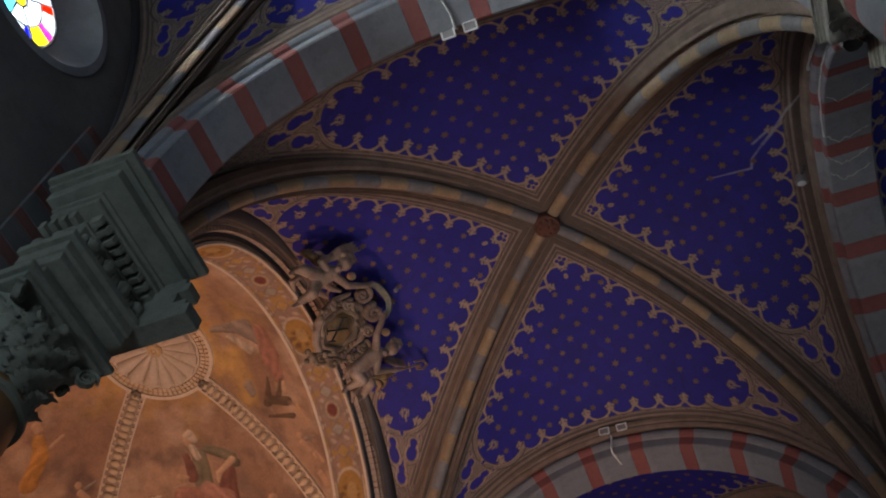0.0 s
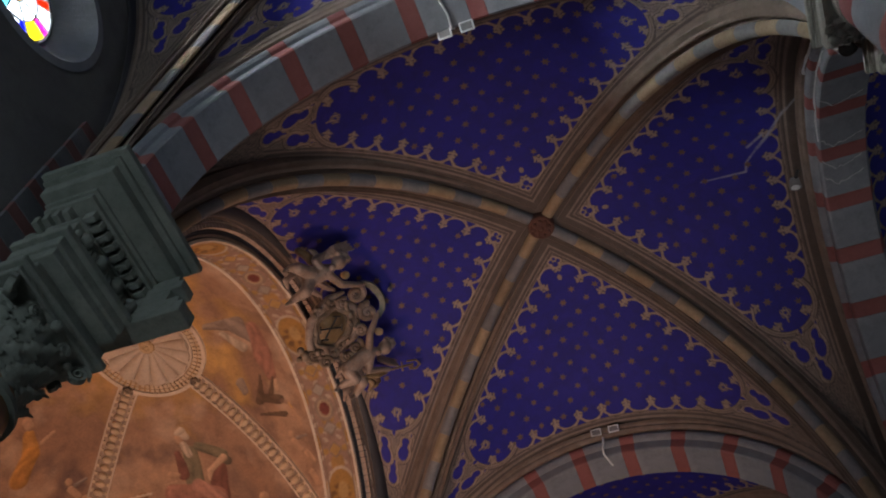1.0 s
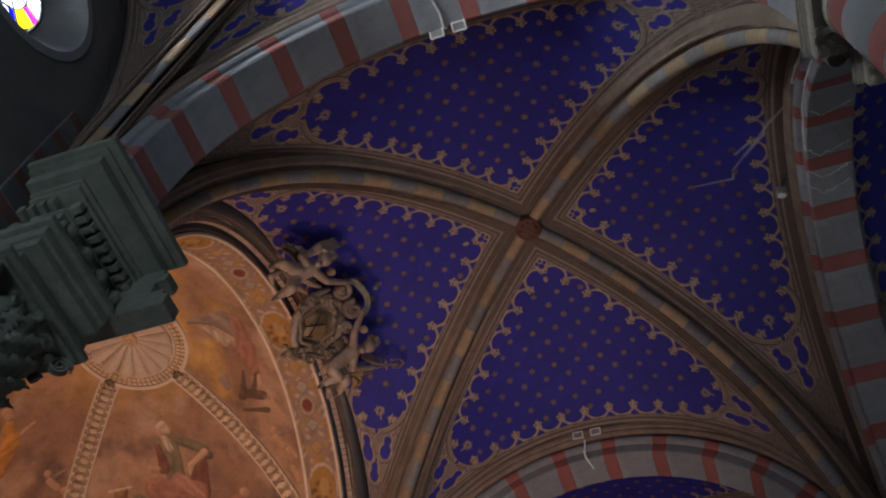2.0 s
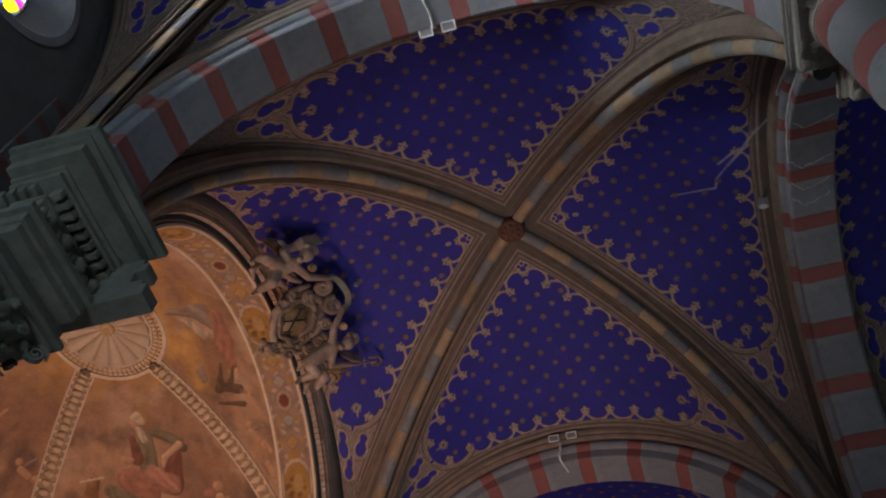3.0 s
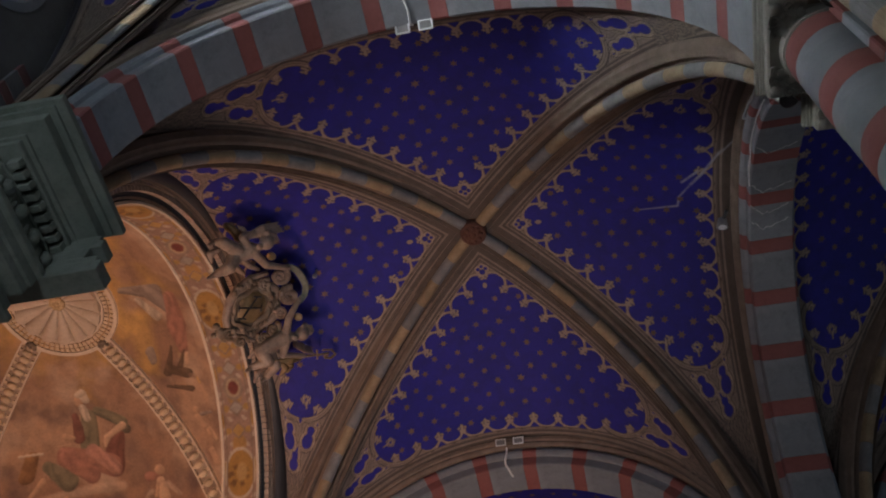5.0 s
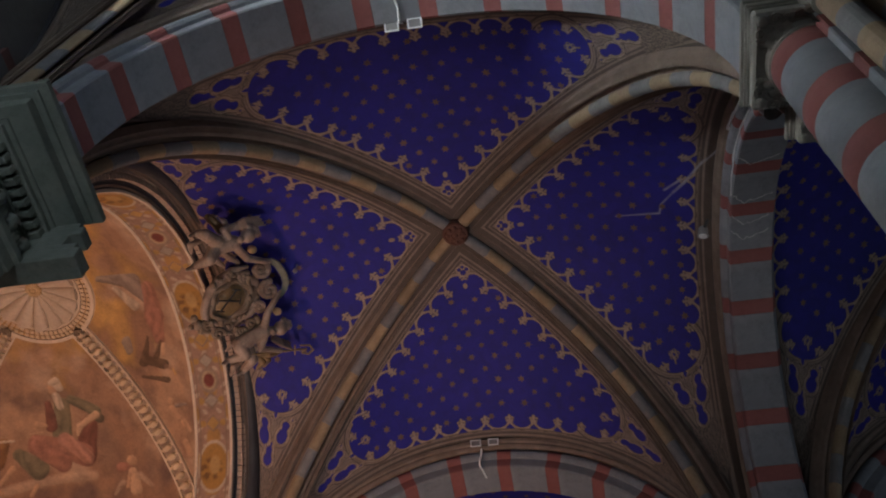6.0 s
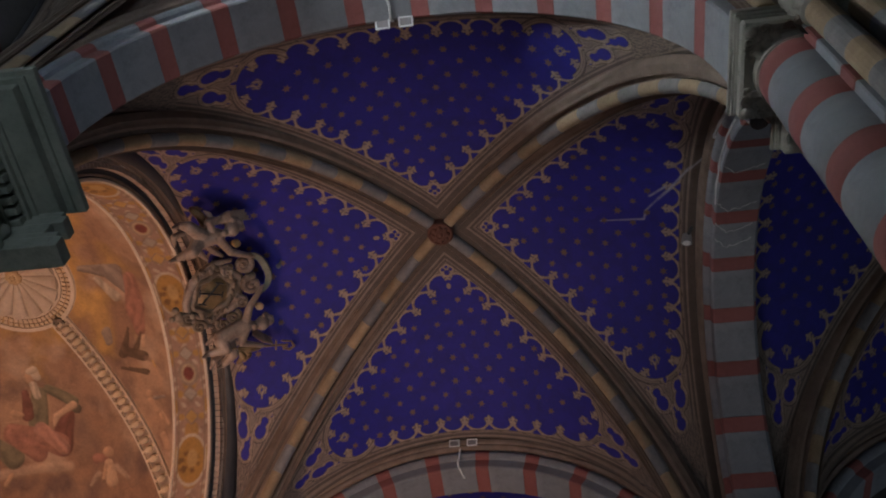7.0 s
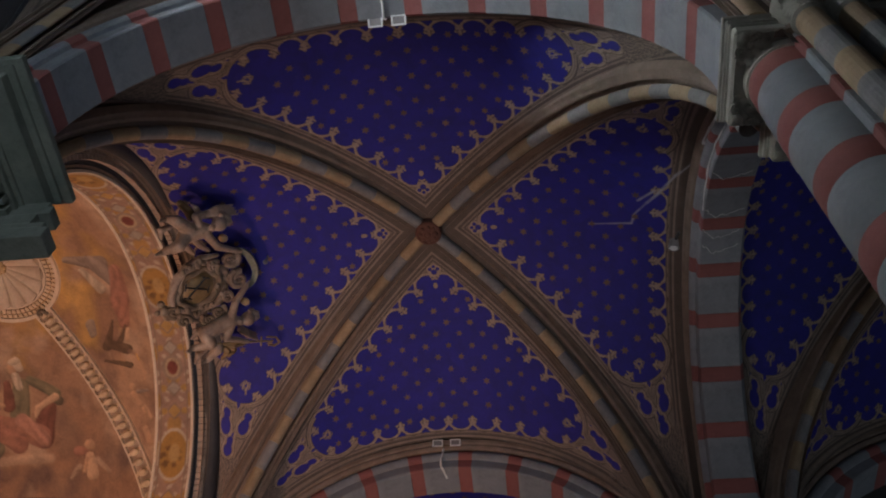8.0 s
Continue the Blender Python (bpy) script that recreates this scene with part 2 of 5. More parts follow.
def scallops(d, a, base, step, depth=0.150):
    """Signed distance: positive in the blue field that a border of cusped lobes bounds; each cusp ends in a small lily."""
    x = (a / step - np.floor(a / step) - 0.5) * step      # 0 at a cusp
    lobe_x = np.abs(np.abs(x) - step / 2)
    e = d - base
    r = ((step / 2) ** 2 + depth ** 2) / (2 * depth)
    inside = np.maximum(r - np.hypot(lobe_x, e - r), e - depth) - 0.022
    lily = np.hypot(x, (e - depth - 0.050) * 0.60) - 0.025
    lily = np.minimum(lily, np.hypot((np.abs(x) - 0.046) * 0.70, e - depth - 0.030 + 0.30 * (np.abs(x) - 0.046)) - 0.021)
    lily = np.minimum(lily, np.maximum(np.abs(x) - 0.022, np.abs(e - depth + 0.02) - 0.06))
    lily = np.minimum(lily, np.hypot(np.abs(x) - 0.034, e - depth + 0.018) - 0.024)
    inside = np.minimum(inside, lily)
    hole = 0.020 - np.maximum(np.abs(x) * 0.60 + (e - 0.045) * 0.55, 0.024 - e)
    return np.maximum(inside, np.minimum(hole, 0.02))


def build_web(name, cracks=(), rows=210, cols=720):
    """One cell of the vault, with its painting as distances; returns the mesh and the stars' places."""
    vs = np.linspace(0.06, HALF + 0.02, rows)
    line_v = np.linspace(0.0, HALF, 260)
    rib = np.stack([line_v, line_v, rib_z(line_v) - WEB_DROP], -1)
    th_fine = np.linspace(-math.pi / 2, math.pi / 2, 900)
    P = np.zeros((rows, cols, 3))
    U = np.zeros((rows, cols))
    for i, v in enumerate(vs):
        fine = web_point(np.full(900, v), th_fine)
        s = np.concatenate([[0], np.cumsum(np.linalg.norm(np.diff(fine, axis=0), axis=1))])
        th = np.interp(np.linspace(0, s[-1], cols), s, th_fine)
        P[i], U[i] = web_point(np.full(cols, v), th), np.linspace(-s[-1] / 2, s[-1] / 2, cols)
    pts = P.reshape(-1, 3)
    half = pts.copy()
    half[:, 0] = np.abs(half[:, 0])
    dr, ar = nearest(half, rib)
    th = np.linspace(0, math.pi / 2, 300)
    rim = web_point(np.full(300, HALF), th)
    dw, aw = nearest(half, rim)
    th0 = math.asin(1.68 / 2.80)
    F = web_point(np.array([2.80]), np.array([th0]))[0]
    df = np.linalg.norm(half - F, axis=1)
    arF = nearest(F[None], rib)[1][0]
    field = np.minimum(scallops(dr, ar, 0.375, 0.365), scallops(dw, aw + 0.1775, 0.215, 0.355))
    field = np.minimum(field, np.where(ar < arF, 1.0, 0.375 - df))
    key = np.linalg.norm(pts - np.array([0, 0, KEY_Z]), axis=1)
    apex = np.maximum(key - 0.86, 0.125 - np.hypot(np.abs(pts[:, 0]) - 0.115, pts[:, 1] - 0.86))
    apex = np.minimum(apex, np.hypot(pts[:, 0], (pts[:, 1] - 0.92) * 0.7) - 0.035)
    field = np.minimum(field, apex)
    # pierced tracery near the boss and in the corners
    bx, by = half[:, 0], pts[:, 1]
    for cxx, cyy, rr in ((0.0, 0.70, 0.040), (0.055, 0.65, 0.026), (0.0, 0.61, 0.022)):
        field = np.maximum(field, rr - np.hypot(bx - cxx, by - cyy))
    c_ = (dr - dw) / 2
    pierced = np.full(len(pts), -1.0)
    for mid, across, long, wide in ((3.87, -0.065, 0.155, 0.070), (3.95, 0.195, 0.160, 0.070), (4.235, 0.075, 0.120, 0.060)):
        lean = c_ - across + 0.20 * (across - 0.06) * (ar - mid) / long
        body = (1 - np.hypot((ar - mid - 0.36 * long) / (0.64 * long), lean / wide)) * wide
        head = 0.74 * wide - np.hypot(ar - mid + 0.66 * long, lean)
        neck = np.minimum(0.030 - np.abs(lean), 0.5 * long - np.abs(ar - mid + 0.2 * long))
        pierced = np.maximum(pierced, np.maximum(np.maximum(body, head), neck))
    for mid, across, size in ((3.70, 0.085, 0.030), (4.07, 0.060, 0.022), (3.66, -0.16, 0.018), (3.76, 0.30, 0.018)):
        pierced = np.maximum(pierced, size - (np.abs(ar - mid) * 0.8 + np.abs(c_ - across)))
    field = np.maximum(field, np.where(ar > arF, pierced, -1.0))
    leafy = (ar > 4.34) & (ar < 4.95)
    # the flower on its stem in the rounded corner of the field
    t1 = web_point(np.array([2.83]), np.array([th0]))[0] - F
    t1 /= np.linalg.norm(t1)
    t2 = web_point(np.array([2.80]), np.array([th0 + 0.02]))[0] - F
    t2 -= (t2 @ t1) * t1
    t2 /= np.linalg.norm(t2)
    fx, fy = (half - F) @ t1 - 0.085, (half - F) @ t2 - 0.085
    for k in range(5):
        a = k * 2 * math.pi / 5 + 0.3
        field = np.minimum(field, np.maximum(np.hypot(fx - 0.050 * math.cos(a), fy - 0.050 * math.sin(a)) - 0.034, 0.010 - np.hypot(fx - 0.055 * math.cos(a), fy - 0.055 * math.sin(a))))
    field = np.minimum(field, np.maximum(np.abs(fx - fy) * 0.7 - 0.014, np.abs((fx + fy) * 0.7 - 0.09) - 0.05))
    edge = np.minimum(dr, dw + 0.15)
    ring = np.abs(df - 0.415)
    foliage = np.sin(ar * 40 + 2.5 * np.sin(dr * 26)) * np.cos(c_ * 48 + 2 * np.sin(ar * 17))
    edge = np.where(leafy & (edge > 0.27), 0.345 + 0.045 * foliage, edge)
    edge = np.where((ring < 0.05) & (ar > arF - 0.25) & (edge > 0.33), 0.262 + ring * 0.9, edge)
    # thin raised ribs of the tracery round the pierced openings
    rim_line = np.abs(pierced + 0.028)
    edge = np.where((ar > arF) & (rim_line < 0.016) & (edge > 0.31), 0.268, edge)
    crack = np.zeros(len(pts))
    for a, b, w in cracks:
        a, b = np.array(a), np.array(b)
        t = np.clip(((pts[:, :2] - a) @ (b - a)) / ((b - a) @ (b - a)), 0, 1)
        d = np.linalg.norm(pts[:, :2] - a - t[:, None] * (b - a), axis=1)
        crack = np.maximum(crack, np.clip(1.4 - d / w, 0, 1))
    faces = [(i * cols + j, i * cols + j + 1, (i + 1) * cols + j + 1, (i + 1) * cols + j) for i in range(rows - 1) for j in range(cols - 1)]
    me = bpy.data.meshes.new(name)
    me.from_pydata(pts.tolist(), [], faces)
    for key_name, values in (("field", field), ("edge", edge), ("crack", crack)):
        at = me.attributes.new(key_name, "FLOAT", "POINT")
        at.data.foreach_set("value", values.astype(np.float32))
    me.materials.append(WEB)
    me.polygons.foreach_set("use_smooth", [True] * len(faces))
    # lattice of stars on the open field
    stars = []
    fg = field.reshape(rows, cols)
    step, row_step = 0.35, 0.185       # rows run along the arch, every second one shifted by half
    for r_ in range(int((HALF - 0.6) / row_step) + 1):
        v = 0.595 + r_ * row_step
        i = int(np.argmin(np.abs(vs - v)))
        for k in range(-12, 13):
            x = -0.07 + (k + 0.5 * (r_ % 2)) * step
            j = int(np.argmin(np.abs(P[i, :, 0] - x)))
            if abs(P[i, j, 0] - x) < 0.05 and fg[i, j] > 0.045:
                j1, i1 = min(j + 1, cols - 1), min(i + 1, rows - 1)
                stars.append((P[i, j], P[i, max(j - 1, 0)] - P[i, j1], P[i1, j] - P[max(i - 1, 0), j]))
    return me, stars


def star_mesh(name, stars, rng):
    verts, faces = [], []
    for p, ex, ey in stars:
        n = np.cross(ex, ey)
        n /= np.linalg.norm(n)
        if n[2] > 0:
            n = -n
        ex = ex / np.linalg.norm(ex)
        ey = np.cross(n, ex)
        a0 = rng.uniform(0, 1)
        size = rng.uniform(0.055, 0.066)
        c = p + 0.004 * n
        base = len(verts)
        verts.append(tuple(c + 0.003 * n))
        for k in range(12):
            r = size if k % 2 == 0 else size * 0.46
            a = a0 + k * math.pi / 6
            verts.append(tuple(c + r * (math.cos(a) * ex + math.sin(a) * ey)))
        faces += [(base, base + 1 + k, base + 1 + (k + 1) % 12) for k in range(12)]
    me = bpy.data.meshes.new(name)
    me.from_pydata(verts, [], faces)
    me.materials.append(STARGOLD)
    return me


STARGOLD = plaster("faded_gold_paint", (0.115, 0.066, 0.048), (0.185, 0.108, 0.066), rough=0.6, scale=1.5, grain=14, dirt=0.6)

rng = random.Random(4)
CRACK_R = [((0.10, 2.22), (0.13, 2.47), 0.010), ((0.13, 2.47), (0.17, 2.77), 0.015), ((0.17, 2.77), (0.32, 2.80), 0.014), ((0.32, 2.80), (0.50, 2.93), 0.014), ((0.50, 2.93), (0.68, 3.07), 0.020), ((0.68, 3.07), (1.06, 3.28), 0.018), ((1.06, 3.28), (1.27, 3.42), 0.014), ((0.55, 2.84), (0.72, 3.02), 0.018)]
web_plain, star_places = build_web("vault_web")
web_right, _ = build_web("vault_web_cracked", CRACK_R)
stars_me = star_mesh("stars", star_places, rng)


def rib_section(s=1.0):
    """Half rounded rib: flat flanks, hollows and a roll; (across, down from the web)."""
    pts = [(-0.250, -0.02), (-0.250, 0.085), (-0.238, 0.104), (-0.226, 0.084), (-0.212, 0.112), (-0.198, 0.088), (-0.186, 0.120), (-0.166, 0.142), (-0.150, 0.112), (-0.132, 0.116), (-0.118, 0.076), (-0.095, 0.060)]
    roll = [(-0.078 * math.cos(a), 0.165 + 0.085 * math.sin(a)) for a in [i * math.pi / 10 for i in range(-1, 12)]]
    pts += roll
    pts += [(-x, y) for x, y in reversed(pts[:12])]
    return [(w * s, d * s) for w, d in pts]


RIBS = [(w, RIB_R - d) for w, d in rib_section()]
A_FOOT, A_TOP = math.radians(4), math.pi / 2 - 0.15 / RIB_R
N_VOUS = 16
STEP = (A_TOP - A_FOOT) / N_VOUS
core = RIBS[12:25]
flank_section = RIBS[:12] + [(-0.06, RIB_R - 0.12), (0.06, RIB_R - 0.12)] + RIBS[25:]
roll_section = [(w, r) for w, r in core]
rib_flank_me = mesh_of("flank", arc_sweep(flank_section, A_FOOT, A_TOP, 48), STONE)
roll_mes = [mesh_of("voussoir", arc_sweep(roll_section, 0.0006, STEP - 0.0006, 5), m) for m in (OCHRE, SLATE)]
boss_bm = bmesh.new()
add_lathe(boss_bm, [(0.185, 0.05), (0.185, -0.25), (0.17, -0.275), (0.15, -0.28), (0.14, -0.268), (0.115, -0.268), (0.10, -0.285), (0.06, -0.295), (0.045, -0.285), (0.012, -0.30)], seg=36)
for k_ in range(8):      # carved petals of the rosette
    add_ball(boss_bm, (0.105 * math.cos(k_ * math.pi / 4), 0.105 * math.sin(k_ * math.pi / 4), -0.27), (0.042, 0.034, 0.030), Matrix.Rotation(k_ * math.pi / 4, 3, "Z"), 10, 6)
boss_me = mesh_of("boss", boss_bm, BOSS)


def bay(u, v, right=False, depth=1.0):
    vault = thing("vault", (u, v, 0), "blue star-painted ribbed vault with brown painted tracery borders", "ceiling", "vault bays", "structure")
    vault.matrix_world = Matrix.Translation((u, v, 0)) @ Matrix.Diagonal((1, depth, 1, 1))
    for k in range(4):
        web = piece("vault_web", web_right if right and k == 3 else web_plain, vault, pose(0, 0, 0, 0, 0, 90 * k))
        st = piece("stars", stars_me, web, Matrix())
        tagged(st, "faded gold painted stars", kind="stuff")
    for k in range(4):
        rib = piece("diagonal_rib", rib_flank_me, vault, pose(0, 0, KEY_Z - RIB_R, 0, 0, 45 + 90 * k))
        tagged(rib, "stone rib painted in ochre and grey bands")
        for i in range(N_VOUS):
            piece("voussoir", roll_mes[(i + k) % 2], rib, Matrix.Rotation(-(A_FOOT + i * STEP), 4, "Y"))
    piece("boss", boss_me, vault, Matrix.Translation((0, 0, KEY_Z)))
    return vault


bay(0, 0, True)
bay(0, NARROW_V, depth=NARROW)
bay(PITCH, 0)
bay(PITCH, NARROW_V, depth=NARROW)
bay(0, PITCH)
bay(0, -9.35, depth=0.5)
bay(PITCH, -9.35, depth=0.5)

# ---------------------------------------------------------------- striped arches between the bays
def arch_section():
    half = [(0.250, ARCH_R), (0.268, ARCH_R + 0.02), (0.268, ARCH_R + 0.14)]
    half += [(0.268 + 0.07 * math.sin(a), ARCH_R + 0.23 - 0.075 * math.cos(a)) for a in [i * math.pi / 6 for i in range(7)]]
    half += [(0.255, ARCH_R + 0.33), (0.30, ARCH_R + 0.34), (0.30, ARCH_R + 0.62)]
    return half + [(-w, r) for w, r in reversed(half)]


VOUS = arch_section()
UNIT = math.radians(14.4)
RED_A = math.radians(4.0)
FIRST = math.radians(12.4)
red_me = mesh_of("red_voussoir", arc_sweep(VOUS, 0.0012, RED_A - 0.0012, 2), RED)
grey_me = mesh_of("grey_voussoir", arc_sweep(VOUS, RED_A, UNIT, 4), GREY)
first_me = mesh_of("first_voussoir", arc_sweep(VOUS, 0.0, FIRST, 4), GREY)
last_me = mesh_of("last_voussoir", arc_sweep(VOUS, FIRST + 11 * UNIT + RED_A, math.pi, 2), GREY)
foot_mes = [mesh_of("arch_foot", lift_sweep(VOUS, CAP_Z - ARCH_Z - (0.02 if s > 0 else 0.28), -0.001, s), GREY) for s in (1, -1)]
edge_section = [(0.301, ARCH_R + 0.31), (0.345, ARCH_R + 0.32), (0.365, ARCH_R + 0.36), (0.35, ARCH_R + 0.40), (0.375, ARCH_R + 0.42), (0.385, ARCH_R + 0.47), (0.301, ARCH_R + 0.54)]
edge_mes = [mesh_of("edge_moulding", arc_sweep([(s * w, r) for w, r in edge_section], -0.12, math.pi + 0.12, 72), STONE) for s in (1, -1)]


def striped_arch(u, v, turn, narrow=1.0):
    arch = thing("striped_arch", (u, v, ARCH_Z), "round arch of alternating red and grey painted voussoirs", "arch", "striped arches", "structure", turn)
    arch.matrix_world = arch.matrix_world @ Matrix.Diagonal((narrow, 1, 1, 1))
    for i in range(12):
        turn_i = Matrix.Rotation(-(FIRST + i * UNIT), 4, "Y")
        piece("voussoir", red_me, arch, turn_i)
        if i < 11:      # the last one ends in a short grey stone
            piece("voussoir", grey_me, arch, turn_i)
    piece("voussoir", first_me, arch, Matrix())
    piece("voussoir", last_me, arch, Matrix())
    for me in foot_mes:
        piece("arch_foot", me, arch, Matrix())
    for me in edge_mes:
        piece("edge_moulding", me, arch, Matrix())
    return arch


h = PITCH / 2
for u, v, turn, narrow in ((0.10, -h, 0, 1), (0.04, h, 0, 1), (h + 0.08, 0, 90, 1), (h, NARROW_V, 90, NARROW), (PITCH, -h, 0, 1), (PITCH, h, 0, 1),
                           (0, -7.2, 0, 1), (PITCH, -7.2, 0, 1), (h + PITCH, 0, 90, 1), (h + PITCH, NARROW_V, 90, NARROW), (h, PITCH, 90, 1)):
    striped_arch(u, v, turn, narrow)

# ---------------------------------------------------------------- shell: floor, walls
floor = tagged(new("floor", mesh_of("floor", box((-12, -12, -0.2), (12, 16, 0.0)), FLOOR)), "worn grey and brown stone floor", "floor", kind="structure")
TOP = 14.2


def wall(name, lo, hi):
    return tagged(new(name, mesh_of(name, box(lo, hi), WALL)), "dark plastered church wall", "wall", kind="structure")


def wall_with_hole(name, fixed, a0, a1, z0, z1, ca, cz, r, depth=0.32, seg=48):
    """A wall in the plane x = fixed, from a0 to a1, with a round hole through its thickness."""
    bm = bmesh.new()
    ring = [(ca + r * math.cos(2 * math.pi * i / seg), cz + r * math.sin(2 * math.pi * i / seg)) for i in range(seg)]
    def outer(i):
        a = 2 * math.pi * i / seg
        c, s = math.cos(a), math.sin(a)
        k = min(((a1 - ca) / c if c > 0 else (a0 - ca) / c) if abs(c) > 1e-6 else 1e9, ((z1 - cz) / s if s > 0 else (z0 - cz) / s) if abs(s) > 1e-6 else 1e9)
        return (ca + k * c, cz + k * s)
    inner_f = [bm.verts.new((fixed, ca + (a - ca), z)) for a, z in ring]
    inner_b = [bm.verts.new((fixed - depth, ca + 0.63 * (a - ca), cz + 0.63 * (z - cz))) for a, z in ring]
    out_f = [bm.verts.new((fixed, *outer(i))) for i in range(seg)]
    out_b = [bm.verts.new((fixed - depth, *outer(i))) for i in range(seg)]
    for i in range(seg):
        j = (i + 1) % seg
        bm.faces.new((inner_f[i], inner_f[j], out_f[j], out_f[i]))
        bm.faces.new((inner_b[i], inner_b[j], out_b[j], out_b[i]))
        bm.faces.new((inner_f[i], inner_f[j], inner_b[j], inner_b[i]))
        bm.faces.new((out_f[i], out_f[j], out_b[j], out_b[i]))
    return tagged(new(name, mesh_of(name, bm, WALL)), "dark plastered wall with a splayed round window opening", "wall", kind="structure")


OC_U, OC_V, OC_Z, OC_R = -3.38, -5.57, 10.07, 0.83
wall_with_hole("wall_west_1", OC_U, -11.2, -4.0, 0.0, TOP, OC_V, OC_Z, OC_R)
wall("wall_west_3", (-3.68, -4.72, 0), (-3.40, -4.02, TOP))
wall("wall_west_4", (-3.68, -11.2, 0), (-3.40, -6.42, TOP))
wall("wall_west_5", (-3.68, -6.42, 10.92), (-3.40, -4.72, TOP))
wall("wall_west_6", (-3.68, -6.42, 0), (-3.40, -4.72, 9.22))
wall("wall_east", (11.2, -12, 0), (11.6, 16, TOP))
wall("wall_south", (-4.4, -11.6, 0), (11.6, -11.2, TOP))
wall("wall_north", (-4.4, 11.0, 0), (11.6, 11.4, TOP))
wall("wall_west_2", (-4.4, 4.0, 0), (-4.0, 11.0, TOP))
wall("wall_chapel_north", (-11.4, 3.26, 0), (-4.0, 3.6, TOP))
wall("wall_chapel_south", (-11.4, -3.1, 0), (-4.36, -2.75, TOP))
wall("wall_chapel_west", (-11.4, -2.75, 0), (-10.6, 3.26, TOP))
tagged(new("roof_slab", mesh_of("roof_slab", box((-12, -12, TOP), (12, 16, TOP + 0.3)), WALL)), "dark closing slab above the vaults", "ceiling", kind="structure")

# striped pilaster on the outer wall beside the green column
# Grey and red paint in darkened tones, so that the bands stay faint.
DARK_GREY = plaster("darkened_grey_paint", (0.075, 0.078, 0.082), (0.105, 0.106, 0.108), dirt=0.7)
DARK_RED = plaster("darkened_red_paint", (0.105, 0.042, 0.038), (0.135, 0.058, 0.050), dirt=0.7)
pilaster = thing("wall_pilaster", (-3.38, -4.20, 0), "shallow wall pilaster painted in dull red and grey bands", "pilaster", kind="structure")
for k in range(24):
    part("block", box((0.0, -0.16, 0.39 * k), (0.05, 0.16, 0.39 * k + 0.248), 0.004), DARK_GREY, pilaster)
    part("block", box((0.0, -0.16, 0.39 * k + 0.25), (0.05, 0.16, 0.39 * k + 0.388), 0.004), DARK_RED, pilaster)

# ---------------------------------------------------------------- chapel arch and dome
L_Z = 9.05


def flat_arch(name, section, material, parent, label="", steps=72, smooth=False):
    """Section of (u, r) turned about the chapel axis; the arch stands in the plane of the west side."""
    bm = bmesh.new()
    add_sweep(bm, lambda a: [(u, r * math.cos(a), L_Z + r * math.sin(a)) for u, r in section], [-0.25 + (math.pi + 0.5) * i / steps for i in range(steps + 1)])
    return part(name, bm, material, parent, label, smooth)


chapel_arch = thing("chapel_arch", (0, 0, 0), "moulded chapel arch with dark bands and a beaded border", "arch", kind="structure")
flat_arch("outer_roll", [(-3.275 + 0.105 * math.cos(a), 3.035 + 0.105 * math.sin(a)) for a in [i * math.pi / 6 for i in range(12)]], DARKSTONE, chapel_arch, smooth=True)
flat_arch("outer_band", [(-3.40, 3.10), (-3.38, 3.00), (-3.40, 2.88), (-3.60, 2.88), (-3.60, 3.3), (-3.40, 3.3)], DARKSTONE, chapel_arch)
flat_arch("wall_above", [(-3.601, 2.72), (-3.601, 4.4), (-3.95, 4.4), (-3.95, 2.72)], WALL, chapel_arch)
flat_arch("inner_band", [(-3.45, 2.86), (-3.42, 2.84), (-3.42, 2.80), (-3.47, 2.77), (-3.47, 2.73), (-3.599, 2.73), (-3.599, 2.88)], DARKSTONE, chapel_arch)


def dome_z(x, y):
    return CH_Z - CH_R + np.sqrt(np.maximum(CH_R ** 2 - (x - CH_U) ** 2 - y ** 2, 0.01))


SKIN, SKIN_LIT = (0.46, 0.28, 0.17), (0.54, 0.35, 0.22)
MOSS, MOSS_DARK = (0.20, 0.17, 0.105), (0.125, 0.10, 0.065)
ROSE, ROSE_DARK, ROSE_LIT = (0.36, 0.165, 0.115), (0.21, 0.085, 0.06), (0.45, 0.23, 0.165)
HOAR, UMBER, SMOKE, OCHRE_GLOW = (0.52, 0.41, 0.30), (0.13, 0.08, 0.048), (0.28, 0.215, 0.175), (0.56, 0.33, 0.10)
PALE_CLOUD, DUSK = (0.50, 0.35, 0.24), (0.24, 0.145, 0.10)
# brush strokes: from x, y, half width to x, y, half width; colour; folds
ROBES = [
    (1.25, -0.9, 0.45, 1.9, 0.9, 0.55, DUSK, 0), (-2.3, 2.0, 0.22, 1.3, 1.55, 0.22, PALE_CLOUD, 0),
    (1.05, -0.2, 0.36, 0.95, 0.85, 0.42, ROSE_DARK, 9), (0.05, -1.0, 0.30, 0.02, 0.1, 0.38, MOSS, 5),
    (0.42, -1.22, 0.20, 1.30, -0.82, 0.24, MOSS, 6), (1.20, -0.62, 0.10, 1.45, -0.55, 0.20, MOSS_DARK, 0),
    (-0.45, -1.05, 0.12, -0.38, -0.15, 0.22, ROSE_DARK, 5), (-1.55, 0.75, 0.20, -0.75, 1.35, 0.36, MOSS, 6),
    (-0.95, 0.40, 0.28, 0.85, 0.85, 0.42, ROSE, 7), (0.1, 0.35, 0.26, 1.0, 0.95, 0.26, ROSE_LIT, 6),
    (-0.95, 0.55, 0.25, 0.10, 1.20, 0.30, ROSE, 8),
]
